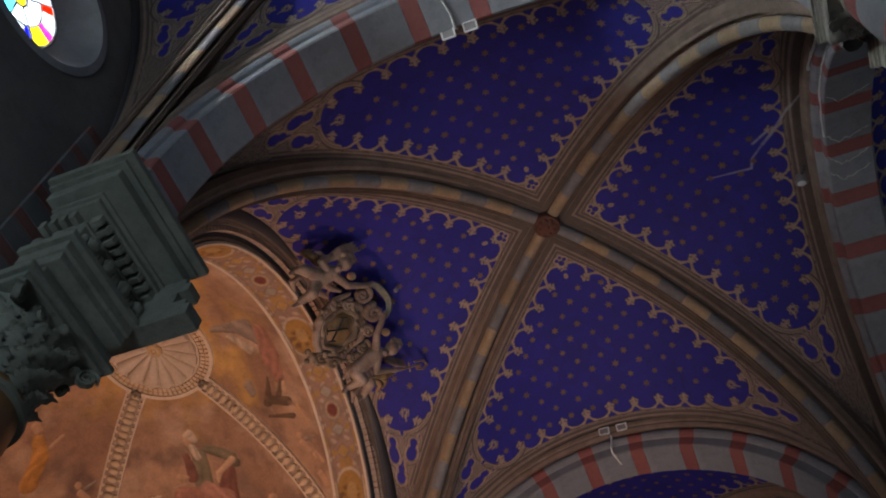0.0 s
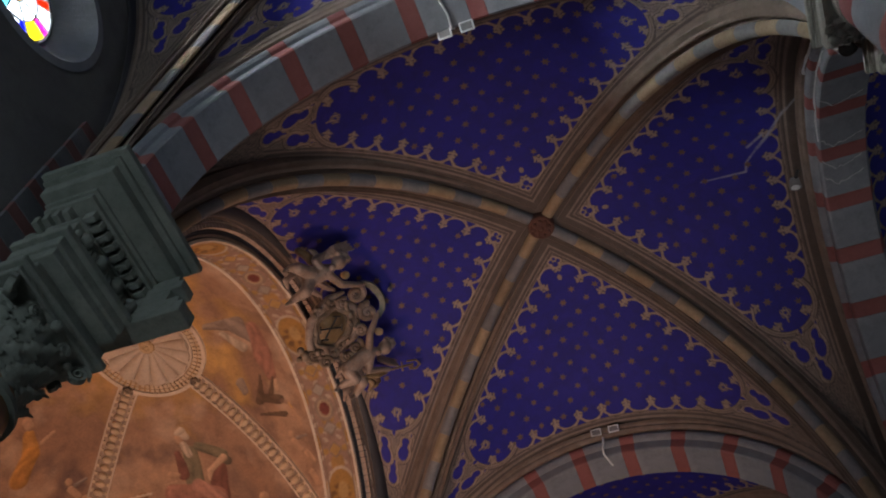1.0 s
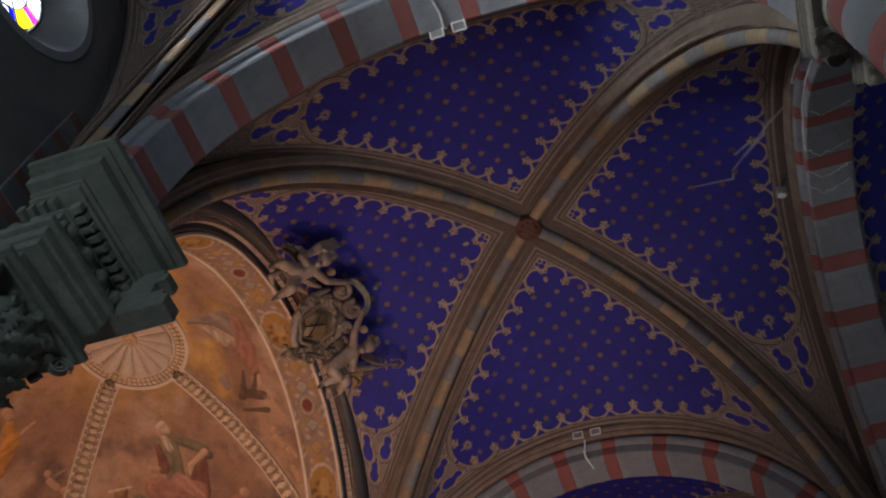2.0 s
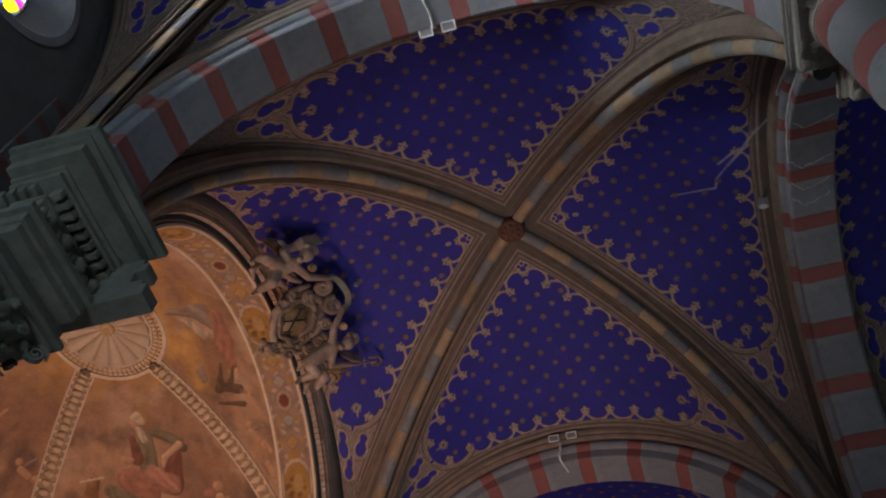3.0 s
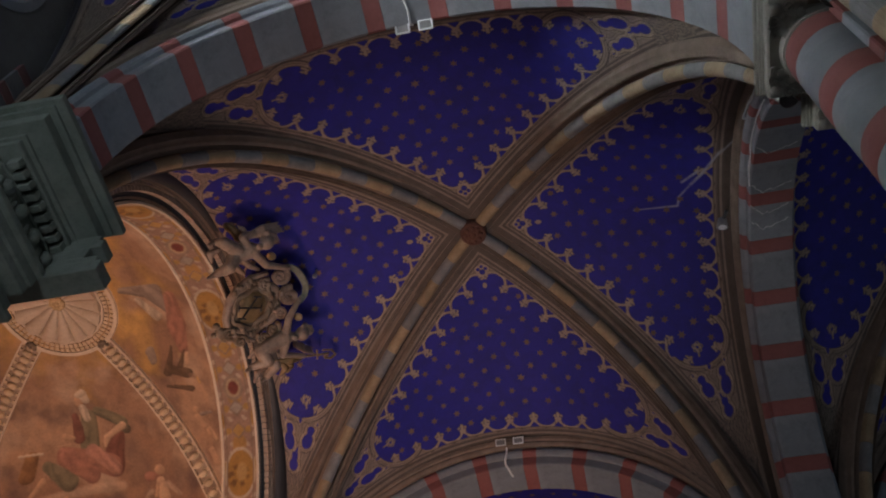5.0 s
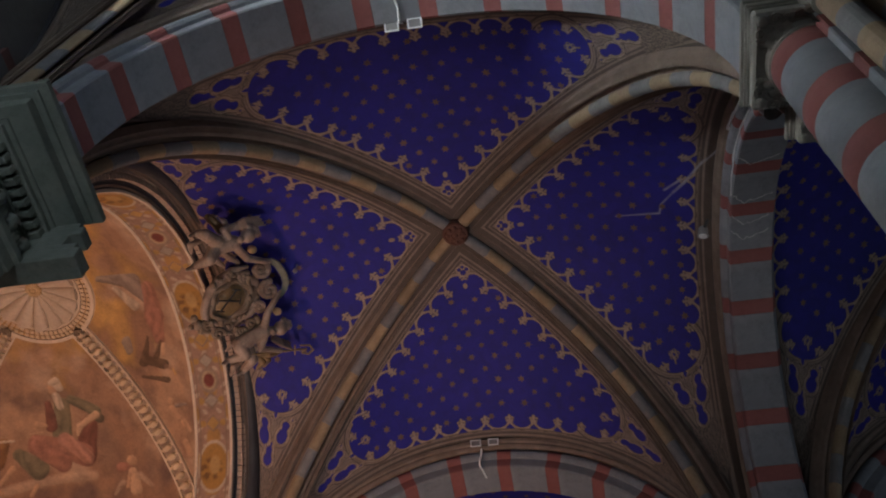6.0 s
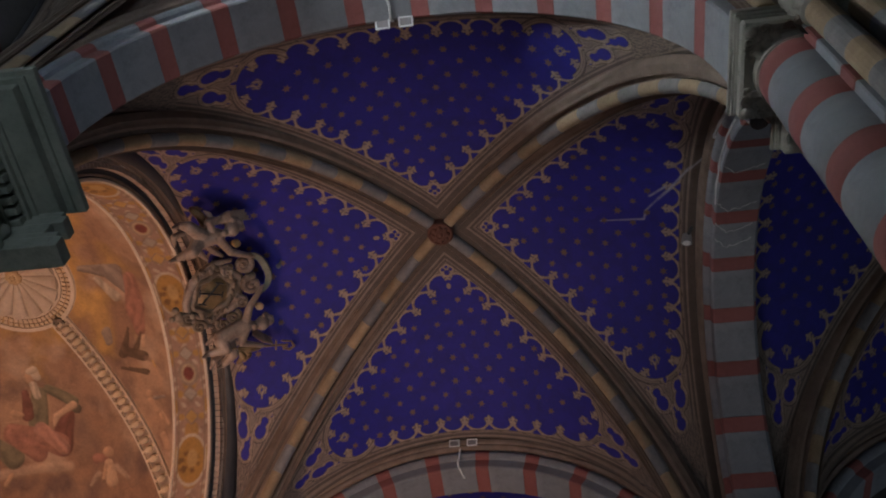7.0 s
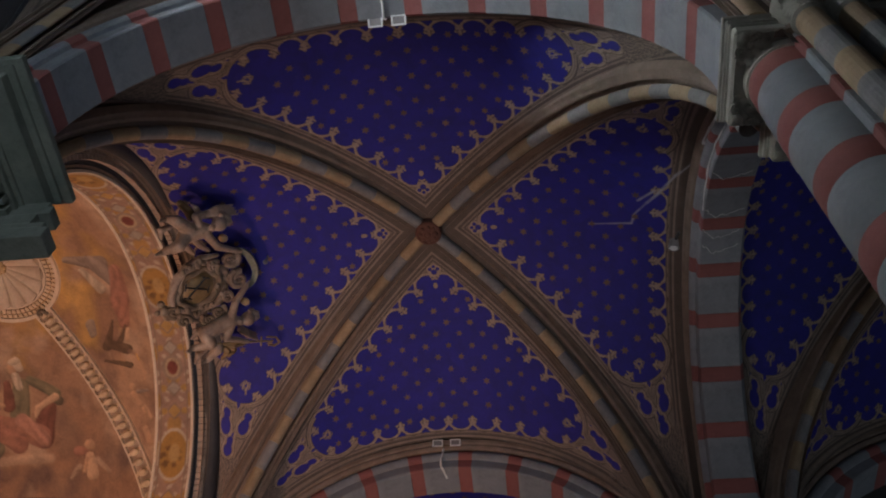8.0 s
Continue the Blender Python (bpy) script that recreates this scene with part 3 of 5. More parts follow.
BODY = [
    (1.32, -0.68, 0.15, 0.78, -0.22, 0.12, SKIN_LIT, 0), (0.70, -0.15, 0.14, 0.62, 0.16, 0.07, SKIN_LIT, 0),
    (-0.86, -0.26, 0.14, -0.62, -0.18, 0.10, SKIN, 0), (-1.15, 0.10, 0.04, -0.70, 0.05, 0.05, SKIN, 0),
    (-0.24, -1.72, 0.22, -0.24, -1.55, 0.17, SKIN, 0), (-0.10, -1.95, 0.20, 0.02, -1.70, 0.16, HOAR, 0), (-0.28, -1.93, 0.14, -0.10, -2.02, 0.16, HOAR, 0),
    (-0.14, -1.38, 0.15, -0.02, -0.92, 0.15, HOAR, 7), (-1.72, 1.25, 0.14, -2.12, 1.72, 0.09, SKIN, 0),
    (-2.2, 1.84, 0.10, -2.02, 1.98, 0.07, SKIN, 0), (-0.80, 1.90, 0.10, -0.95, 2.16, 0.09, SKIN, 0),
]
BEAST = [(-2.10, 0.35, 0.24, -2.25, 0.95, 0.28, (0.27, 0.135, 0.055), 3), (-2.5, 0.2, 0.05, -1.75, 0.25, 0.05, HOAR, 0)]
VEILED = [
    (-0.9, 0.6, 0.55, -0.3, 2.2, 0.40, OCHRE_GLOW, 0), (-2.2, -0.6, 0.40, -1.4, 0.9, 0.40, OCHRE_GLOW, 0),
    (-1.0, -0.30, 0.20, 0.30, 0.50, 0.30, PALE_CLOUD, 5), (-1.45, -0.62, 0.12, -0.20, -0.45, 0.30, SMOKE, 6), (-0.3, -0.40, 0.30, 0.2, 0.2, 0.16, SMOKE, 5), (-0.9, -0.2, 0.10, -0.1, 0.5, 0.16, HOAR, 4),
    (0.35, -0.2, 0.24, 0.60, 0.9, 0.36, ROSE, 7), (0.6, 0.9, 0.34, 0.88, 1.75, 0.17, ROSE, 8),
    (1.02, 1.95, 0.08, 1.05, 2.28, 0.09, SKIN_LIT, 0), (-0.4, 1.7, 0.16, -0.2, 2.1, 0.12, SMOKE, 0),
]
BIRD = [
    (-0.22, -1.0, 0.04, -0.36, 0.0, 0.19, UMBER, 8), (-0.3, -0.1, 0.17, 0.35, 0.12, 0.20, UMBER, 4), (0.1, -0.2, 0.12, 0.28, -0.78, 0.04, UMBER, 6),
    (-0.42, 0.55, 0.05, 0.48, 0.72, 0.12, UMBER, 6), (0.45, 0.2, 0.12, 0.62, 0.28, 0.09, DUSK, 0), (0.7, 0.3, 0.05, 0.8, 0.5, 0.06, OCHRE_GLOW, 0),
]
CHERUBS = [
    (-0.4, -0.3, 0.20, -0.1, -0.3, 0.16, ROSE, 3), (-0.02, -0.55, 0.20, 0.02, -0.5, 0.19, SKIN, 0), (0.02, -0.1, 0.17, 0.15, 0.55, 0.22, SKIN_LIT, 0),
    (-0.1, 0.0, 0.07, -0.15, 0.45, 0.08, SKIN, 0), (0.3, 0.05, 0.18, 0.75, 0.4, 0.10, PALE_CLOUD, 6), (-0.35, 0.3, 0.16, -0.6, 0.7, 0.08, PALE_CLOUD, 5),
    (0.65, -0.8, 0.3, 1.0, 0.5, 0.3, DUSK, 0),
]
SMALL_CHERUB = [(0.02, -0.3, 0.13, 0.05, -0.25, 0.12, SKIN, 0), (0.06, 0.0, 0.13, 0.3, 0.35, 0.11, SKIN, 0), (0.25, -0.1, 0.08, 0.6, -0.2, 0.05, SMOKE, 4), (0.5, 0.5, 0.13, 0.75, 0.8, 0.10, SKIN, 3), (0.6, 1.2, 0.12, 0.8, 1.6, 0.12, SKIN, 0)]
FAR_ROBE = [(0.0, -0.5, 0.16, 0.1, 0.1, 0.26, (0.52, 0.25, 0.06), 5), (0.1, 0.1, 0.25, -0.1, 0.7, 0.28, (0.50, 0.23, 0.05), 7), (-0.1, -0.9, 0.14, 0.0, -0.75, 0.13, SKIN, 0), (0.35, -0.2, 0.07, 0.7, -0.45, 0.06, SKIN, 0)]
# place from the dome's centre, the painting's own x and y directions in metres, strokes
PAINTED = [((-0.22, 2.24), (0.428, 0.043), (-0.047, 0.346), g) for g in (BEAST, ROBES, BODY)] + [
    ((1.71, 0.07), (0.509, -0.091), (-0.189, 0.482), VEILED), ((1.61, 1.21), (0.508, -0.094), (-0.112, 0.417), BIRD),
    ((0.93, 2.79), (0.482, -0.054), (-0.015, 0.296), CHERUBS), ((1.74, 1.87), (0.516, -0.121), (-0.069, 0.366), SMALL_CHERUB),
    ((-2.35, 0.80), (0.43, 0.20), (-0.25, 0.45), FAR_ROBE), ((-2.06, 1.64), (0.40, 0.10), (-0.10, 0.36), SMALL_CHERUB),
]


def chapel_dome():
    n = 400
    xs, ys = np.linspace(CH_U - 4.15, CH_U + 2.36, n), np.linspace(-2.75, 3.25, n)
    X, Y = np.meshgrid(xs, ys, indexing="ij")
    pts = np.stack([X, Y, dome_z(X, Y)], -1).reshape(-1, 3)
    faces = [(i * n + j, (i + 1) * n + j, (i + 1) * n + j + 1, i * n + j + 1) for i in range(n - 1) for j in range(n - 1)]
    me = bpy.data.meshes.new("chapel_dome")
    me.from_pydata(pts.tolist(), [], faces)
    me.polygons.foreach_set("use_smooth", [True] * len(faces))
    x, y = pts[:, 0] - CH_U, pts[:, 1]

    def cloudy(scale, seed, m=140):
        """Fractal noise on a coarse grid, drawn out to the full one."""
        coarse = np.array([[noise.fractal(Vector((a * scale, b * scale, seed)), 1.0, 2.0, 5) for b in np.linspace(ys[0], ys[-1], m)] for a in np.linspace(xs[0], xs[-1], m)])
        wide = np.array([np.interp(np.linspace(0, m - 1, n), np.arange(m), row) for row in coarse])
        return np.array([np.interp(np.linspace(0, m - 1, n), np.arange(m), c) for c in wide.T]).T.ravel()

    nz, nz2 = cloudy(0.8, 3.0), cloudy(2.1, 9.0)
    col = np.tile(np.array([0.33, 0.185, 0.115]), (len(pts), 1))

    def lay(c, k):
        k = np.clip(k, 0, 1)[:, None]
        col[:] = col * (1 - k) + np.asarray(c) * k

    lay((0.47, 0.29, 0.18), nz * 1.2 + 0.25)
    lay((0.20, 0.12, 0.09), nz2 * 1.6 + 0.02)
    lay((0.50, 0.34, 0.23), (cloudy(1.3, 21.0) - 0.12) * 2.2)
    lay((0.52, 0.30, 0.10), 0.8 - 0.9 * np.abs(np.hypot(x, y) - 0.9) - 0.25 * y + nz2)
    for (ox, oy), ax, ay, strokes in PAINTED:
        det = ax[0] * ay[1] - ax[1] * ay[0]
        px = ((x - ox) * ay[1] - (y - oy) * ay[0]) / det + 0.05 * nz2
        py = ((y - oy) * ax[0] - (x - ox) * ax[1]) / det + 0.05 * nz
        for x0, y0, r0, x1, y1, r1, tone, folds in strokes:
            dx, dy = x1 - x0, y1 - y0
            size = math.hypot(dx, dy) + 1e-6
            t = np.clip(((px - x0) * dx + (py - y0) * dy) / size ** 2, 0, 1)
            qx, qy = px - x0 - t * dx, py - y0 - t * dy
            r = r0 + (r1 - r0) * t
            d = np.hypot(qx, qy) / r
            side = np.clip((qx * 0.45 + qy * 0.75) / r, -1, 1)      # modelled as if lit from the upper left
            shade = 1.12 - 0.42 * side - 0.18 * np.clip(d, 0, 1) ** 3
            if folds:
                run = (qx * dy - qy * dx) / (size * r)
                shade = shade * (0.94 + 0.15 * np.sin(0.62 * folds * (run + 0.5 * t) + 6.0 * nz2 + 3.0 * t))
            soft = tone in (DUSK, PALE_CLOUD, OCHRE_GLOW)
            k = np.clip((1.05 - d) * (1.6 if soft else 7.0), 0, 1) * (0.65 if soft else 0.95)
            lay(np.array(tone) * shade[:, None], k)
    at = me.attributes.new("fresco", "FLOAT_COLOR", "POINT")
    at.data.foreach_set("color", np.concatenate([col, np.ones((len(col), 1))], 1).astype(np.float32).ravel())
    me.materials.append(FRESCO)
    return tagged(new("chapel_ceiling", me), "warm frescoed sail vault with clouds and robed shapes", "ceiling", kind="structure")


dome = chapel_dome()


# ---------------------------------------------------------------- chapel: painted arch soffit, ribs, shell
B_R = 2.70
PHASE = 0.10


def painted_band():
    """The soffit of the chapel arch, painted with ochre medallions and small red ovals on cream."""
    na, nw = 420, 26
    ang = np.linspace(-0.12, math.pi + 0.12, na)
    us = np.linspace(-3.47, -3.97, nw)
    A, Uu = np.meshgrid(ang, us, indexing="ij")
    pts = np.stack([Uu, -B_R * np.cos(A), L_Z + B_R * np.sin(A)], -1).reshape(-1, 3)
    faces = [(i * nw + j, i * nw + j + 1, (i + 1) * nw + j + 1, (i + 1) * nw + j) for i in range(na - 1) for j in range(nw - 1)]
    me = bpy.data.meshes.new("painted_soffit")
    me.from_pydata(pts.tolist(), [], faces)
    me.polygons.foreach_set("use_smooth", [True] * len(faces))
    s, w = (A.ravel() - math.pi / 2) * B_R, Uu.ravel() + 3.72
    col = np.tile(np.array([0.33, 0.20, 0.145]), (len(s), 1))
    def put(c, k):
        nonlocal col
        k = np.clip(k, 0, 1)[:, None]
        col = col * (1 - k) + np.array(c) * k
    big = 2.42
    x = ((s - PHASE) / big - np.floor((s - PHASE) / big + 0.5)) * big     # medallions
    put((0.50, 0.38, 0.28), 1.2 * (np.sin(s * 26) * np.sin(w * 30 + np.sin(s * 13) * 2) - 0.35) * 2)
    put((0.40, 0.22, 0.07), 1.3 * (np.sin(s * 9.2 + 1.0) * np.cos(w * 11) - 0.30) * 3)
    for off in (-1.21, 1.21):
        put((0.30, 0.21, 0.15), (0.155 - np.hypot((x - off) * 0.8, w)) * 60)
        put((0.46, 0.33, 0.20), (0.115 - np.hypot((x - off) * 0.8, w)) * 80)
        put((0.20, 0.045, 0.03), (0.082 - np.hypot((x - off) * 0.75, w)) * 80)
    for off in (-0.92, -0.60, 0.60, 0.92):
        q = np.abs(x - off) + np.abs(w)
        put((0.25, 0.17, 0.12), (0.13 - q) * 60)
        put((0.45, 0.26, 0.08) if abs(off) < 0.8 else (0.36, 0.30, 0.24), (0.10 - q) * 80)
        for side in (-1, 1):
            put((0.40, 0.23, 0.07), (0.055 - np.hypot(x - off, w - 0.15 * side)) * 80)
    put((0.50, 0.40, 0.30), (0.30 - np.hypot(x * 0.80, w * 1.28)) * 80)
    put((0.38, 0.20, 0.05), (0.265 - np.hypot(x * 0.80, w * 1.28)) * 80)
    put((0.20, 0.10, 0.03), (0.07 - np.abs(np.hypot(x - 0.03, w + 0.03) - 0.11)) * 25 * (np.sin(7 * np.arctan2(w, x)) > -0.3))
    put((0.46, 0.28, 0.10), (0.09 - np.hypot((x + 0.02) * 0.6, w - 0.02)) * 40)
    put((0.24, 0.16, 0.11), (0.012 - np.abs(np.abs(w) - 0.195)) * 120)
    at = me.attributes.new("fresco", "FLOAT_COLOR", "POINT")
    at.data.foreach_set("color", np.concatenate([col * 0.88, np.ones((len(col), 1))], 1).astype(np.float32).ravel())
    me.materials.append(FRESCO)
    ob = new("painted_soffit", me)
    ob.parent = chapel_arch
    return tagged(ob, "cream soffit painted with ochre medallions and red ovals")


painted_band()
for u0 in (-3.44, -3.955):
    flat_arch("pale_edge", [(u0, B_R + 0.02), (u0, B_R - 0.012), (u0 - 0.02, B_R - 0.022), (u0 - 0.04, B_R - 0.012), (u0 - 0.04, B_R + 0.02)], CREAM, chapel_arch)


BEAD = plaster("brown_carved_border", (0.30, 0.215, 0.16), (0.42, 0.315, 0.24), scale=5.0, dirt=0.6)


def bead_row(name, u, r, size, count, material, parent):
    bm = bmesh.new()
    for i in range(count):
        a = -0.2 + (math.pi + 0.4) * (i + 0.5) / count
        m = Matrix.Translation((u, r * math.cos(a), L_Z + r * math.sin(a))) @ Matrix.Rotation(a, 4, "X")
        got = bmesh.ops.create_cube(bm, size=1.0)["verts"]
        bmesh.ops.transform(bm, matrix=m @ Matrix.Diagonal((*size, 1)), verts=got)
    return part(name, bm, material, parent)


bead_row("beading", -3.365, 2.925, (0.085, 0.072, 0.076), 118, BEAD, chapel_arch)
bead_row("beading", -3.385, 2.850, (0.075, 0.060, 0.074), 118, BEAD, chapel_arch)
bead_row("beading", -3.455, 2.755, (0.03, 0.030, 0.026), 200, BEAD, chapel_arch)

dome_deco = thing("chapel_ribs", (0, 0, 0), "gilded beaded ribs meeting at a stucco shell", "ribs", kind="structure")


def dome_point(x, y, out=0.0):
    """A point under the dome at plan offset x, y from its centre, out metres below its surface."""
    z = CH_Z - CH_R + math.sqrt(max(CH_R ** 2 - x * x - y * y, 0.01))
    n = (Vector((CH_U, 0, CH_Z - CH_R)) - Vector((CH_U + x, y, z))).normalized()
    return Vector((CH_U + x, y, z)) + out * n, n


def dome_rib(deg, bend):
    """A rib that leaves the shell at deg and bends by so many degrees a metre."""
    def way(r):
        a = math.radians(deg + bend * (r - 0.86))
        return math.cos(a), math.sin(a)
    def rail(off, w, dep):
        bm = bmesh.new()
        def ring(r):
            out = []
            ca, sa = way(r)
            for o, d in ((off - w, -0.02), (off - w, dep), (off + w, dep), (off + w, -0.02)):
                out.append(dome_point(r * ca - o * sa, r * sa + o * ca, d)[0])
            return out
        add_sweep(bm, ring, [0.86 + 2.9 * i / 46 for i in range(47)])
        return bm
    rib = part("gilded_rib", rail(0.0, 0.12, 0.012), BEAD, dome_deco)
    part("rail", rail(-0.145, 0.014, 0.045), CREAM, rib)
    part("rail", rail(0.145, 0.014, 0.045), CREAM, rib)
    for i in range(25):
        r = 0.95 + i * 0.114
        ca, sa = way(r)
        p, n = dome_point(r * ca, r * sa, 0.03)
        q = n.to_track_quat("Z", "Y").to_matrix().to_4x4()
        side = Vector((-sa, ca, 0))
        ob = piece("bead", bead_me, rib, Matrix.Translation(p) @ q @ Matrix.Rotation(math.atan2((q.inverted() @ side).y, (q.inverted() @ side).x), 4, "Z"))
    return rib


bm = bmesh.new()
PALE_GILT = plaster("pale_worn_gilding", (0.58, 0.43, 0.27), (0.70, 0.55, 0.38), rough=0.45, scale=5.0, bump=0.1, dirt=0.3)
for lo_, hi_ in ((-0.132, -0.092), (0.092, 0.132)):
    add_box(bm, (lo_, -0.040, -0.02), (hi_, 0.012, 0.020), 0.006)
add_ball(bm, (0, 0, 0.008), (0.084, 0.056, 0.060), None, 12, 8)
bead_me = mesh_of("bead", bm, PALE_GILT)
for deg, bend in ((60, -2.2), (137, -3.0), (223, 3.0), (300, 2.2)):
    dome_rib(deg, bend)


def shell():
    bm = bmesh.new()
    flutes, rings, seg = 16, 12, 192
    rows_ = []
    for i in range(rings + 1):
        r = 0.06 + 0.60 * min(i, rings - 1) / (rings - 1)
        row = []
        for k in range(seg):
            a = 2 * math.pi * k / seg
            ridge_ = abs(math.sin(a * flutes / 2))
            out = (0.02 + 0.12 * (i / rings) ** 0.8 * ridge_ ** 0.55) if i < rings else -0.02
            rr = r * (1 + 0.05 * ridge_ * i / rings)
            row.append(bm.verts.new(dome_point(rr * math.cos(a), rr * math.sin(a), out)[0]))
        rows_.append(row)
    for p_, q_ in zip(rows_, rows_[1:]):
        for k in range(seg):
            bm.faces.new((p_[k], p_[(k + 1) % seg], q_[(k + 1) % seg], q_[k]))
    sh = part("shell", bm, CREAM, dome_deco, "round fluted stucco shell in a beaded ring")
    for r0, w_ in ((0.69, 0.022), (0.90, 0.028)):
        bm = bmesh.new()
        def ring(a):
            return [dome_point((r0 + o) * math.cos(a), (r0 + o) * math.sin(a), d)[0] for o, d in ((-w_, -0.02), (-w_, 0.05), (w_, 0.05), (w_, -0.02))]
        add_sweep(bm, ring, [2 * math.pi * i / 72 for i in range(72)], True)
        part("ring", bm, CREAM, sh)
    bm = bmesh.new()
    for k in range(64):
        a = 2 * math.pi * k / 64
        p, n = dome_point(0.795 * math.cos(a), 0.795 * math.sin(a), 0.02)
        add_box(bm, (-0.07, -0.026, -0.02), (-0.008, 0.026, 0.035), 0, Matrix.Translation(p) @ Matrix.Rotation(a, 4, "Z"))
        add_box(bm, (0.012, -0.026, -0.02), (0.07, 0.026, 0.025), 0, Matrix.Translation(p) @ Matrix.Rotation(a, 4, "Z"))
    part("beading", bm, PALE_GILT, sh)
    bm = bmesh.new()
    p, n = dome_point(0, 0, 0.03)
    for k in range(8):
        a = k * math.pi / 4
        add_ball(bm, p + Vector((0.08 * math.cos(a), 0.08 * math.sin(a), -0.02)), (0.05, 0.05, 0.04), None, 8, 6)
    add_ball(bm, p, (0.05, 0.05, 0.06), None, 10, 8)
    part("rosette", bm, GILT, sh)
    for deg in (60, 137, 223, 300):
        bm = bmesh.new()
        a = math.radians(deg)
        p, n = dome_point(0.92 * math.cos(a), 0.92 * math.sin(a), 0.06)
        for k in range(6):
            b = k * math.pi / 3
            add_ball(bm, p + Vector((0.055 * math.cos(b), 0.055 * math.sin(b), 0)), (0.04, 0.04, 0.035), None, 8, 6)
        add_ball(bm, p, (0.04, 0.04, 0.05), None, 8, 6)
        part("rosette", bm, BRONZE, sh)


shell()


# ---------------------------------------------------------------- piers with striped columns
def ringed_shaft(r, z0, z1, seg=40):
    bm = bmesh.new()
    add_lathe(bm, [(r - 0.002, z0), (r, z0 + 0.002), (r, z1 - 0.002), (r - 0.002, z1)], seg=seg)
    return bm


COL_R = 0.285
red_drum = mesh_of("red_drum", ringed_shaft(COL_R, 0, 0.27), RED)
grey_drum = mesh_of("grey_drum", ringed_shaft(COL_R, 0, 0.51), GREY)
for me in (red_drum, grey_drum):
    for p in me.polygons:
        p.use_smooth = len(p.vertices) == 4
thin_drums = [mesh_of("drum", ringed_shaft(0.105, 0, 0.42, 20), m) for m in (OCHRE, SLATE)]
strip_mes = [mesh_of("block", box((-0.34, -0.34, 0), (0.34, 0.34, hgt - 0.003), 0.012), m) for m, hgt in ((RED, 0.27), (GREY, 0.51))]


def leaf(bm, m, size, curl=0.35):
    """An upright curling leaf with a raised midrib and lobed sides."""
    n, k = 11, 5
    rows_ = []
    for i in range(n):
        t = i / (n - 1)
        out = curl * size * t ** 2.6
        up = size * (t - 0.22 * max(0, t - 0.75) * 4 * t)
        half = 0.30 * size * (math.sin(math.pi * min(1, t * 0.8 + 0.18)) ** 0.7) * (1 + 0.24 * (-1) ** i)
        rows_.append([bm.verts.new(m @ Vector((half * (2 * j / (k - 1) - 1), out + 0.06 * size * (1 - abs(2 * j / (k - 1) - 1)) + 0.02 * size * (j % 2), up))) for j in range(k)])
    back = [[bm.verts.new(v.co - (m.to_3x3() @ Vector((0, 0.05 * size, 0)))) for v in row] for row in rows_]
    for a, b in zip(rows_, rows_[1:]):
        for j in range(k - 1):
            bm.faces.new((a[j], a[j + 1], b[j + 1], b[j]))
    for a, b in zip(back, back[1:]):
        for j in range(k - 1):
            bm.faces.new((a[j], b[j], b[j + 1], a[j + 1]))
    rim_f = [r[0] for r in rows_] + rows_[-1][1:] + [r[-1] for r in reversed(rows_[:-1])] + rows_[0][-2:0:-1]
    rim_b = [r[0] for r in back] + back[-1][1:] + [r[-1] for r in reversed(back[:-1])] + back[0][-2:0:-1]
    for i in range(len(rim_f)):
        j = (i + 1) % len(rim_f)
        bm.faces.new((rim_f[i], rim_b[i], rim_b[j], rim_f[j]))


def volute(bm, m, size):
    """A spiral scroll in the local xz plane."""
    pts = []
    for i in range(40):
        a = i / 39 * 4.2 * math.pi
        r = size * (1 - 0.85 * i / 39)
        pts.append((r * math.cos(a), r * math.sin(a), size * 0.16 * (1 - 0.4 * i / 39)))
    def ring(p):
        x, z, w = p
        n = Vector((x, 0, z)).normalized()
        c = Vector((x, 0, z))
        return [m @ (c + n * w * 0.9 + Vector((0, -size * 0.3, 0))), m @ (c + n * w * 0.9 + Vector((0, size * 0.3, 0))), m @ (c - n * w * 0.9 + Vector((0, size * 0.3, 0))), m @ (c - n * w * 0.9 + Vector((0, -size * 0.3, 0)))]
    add_sweep(bm, ring, pts)


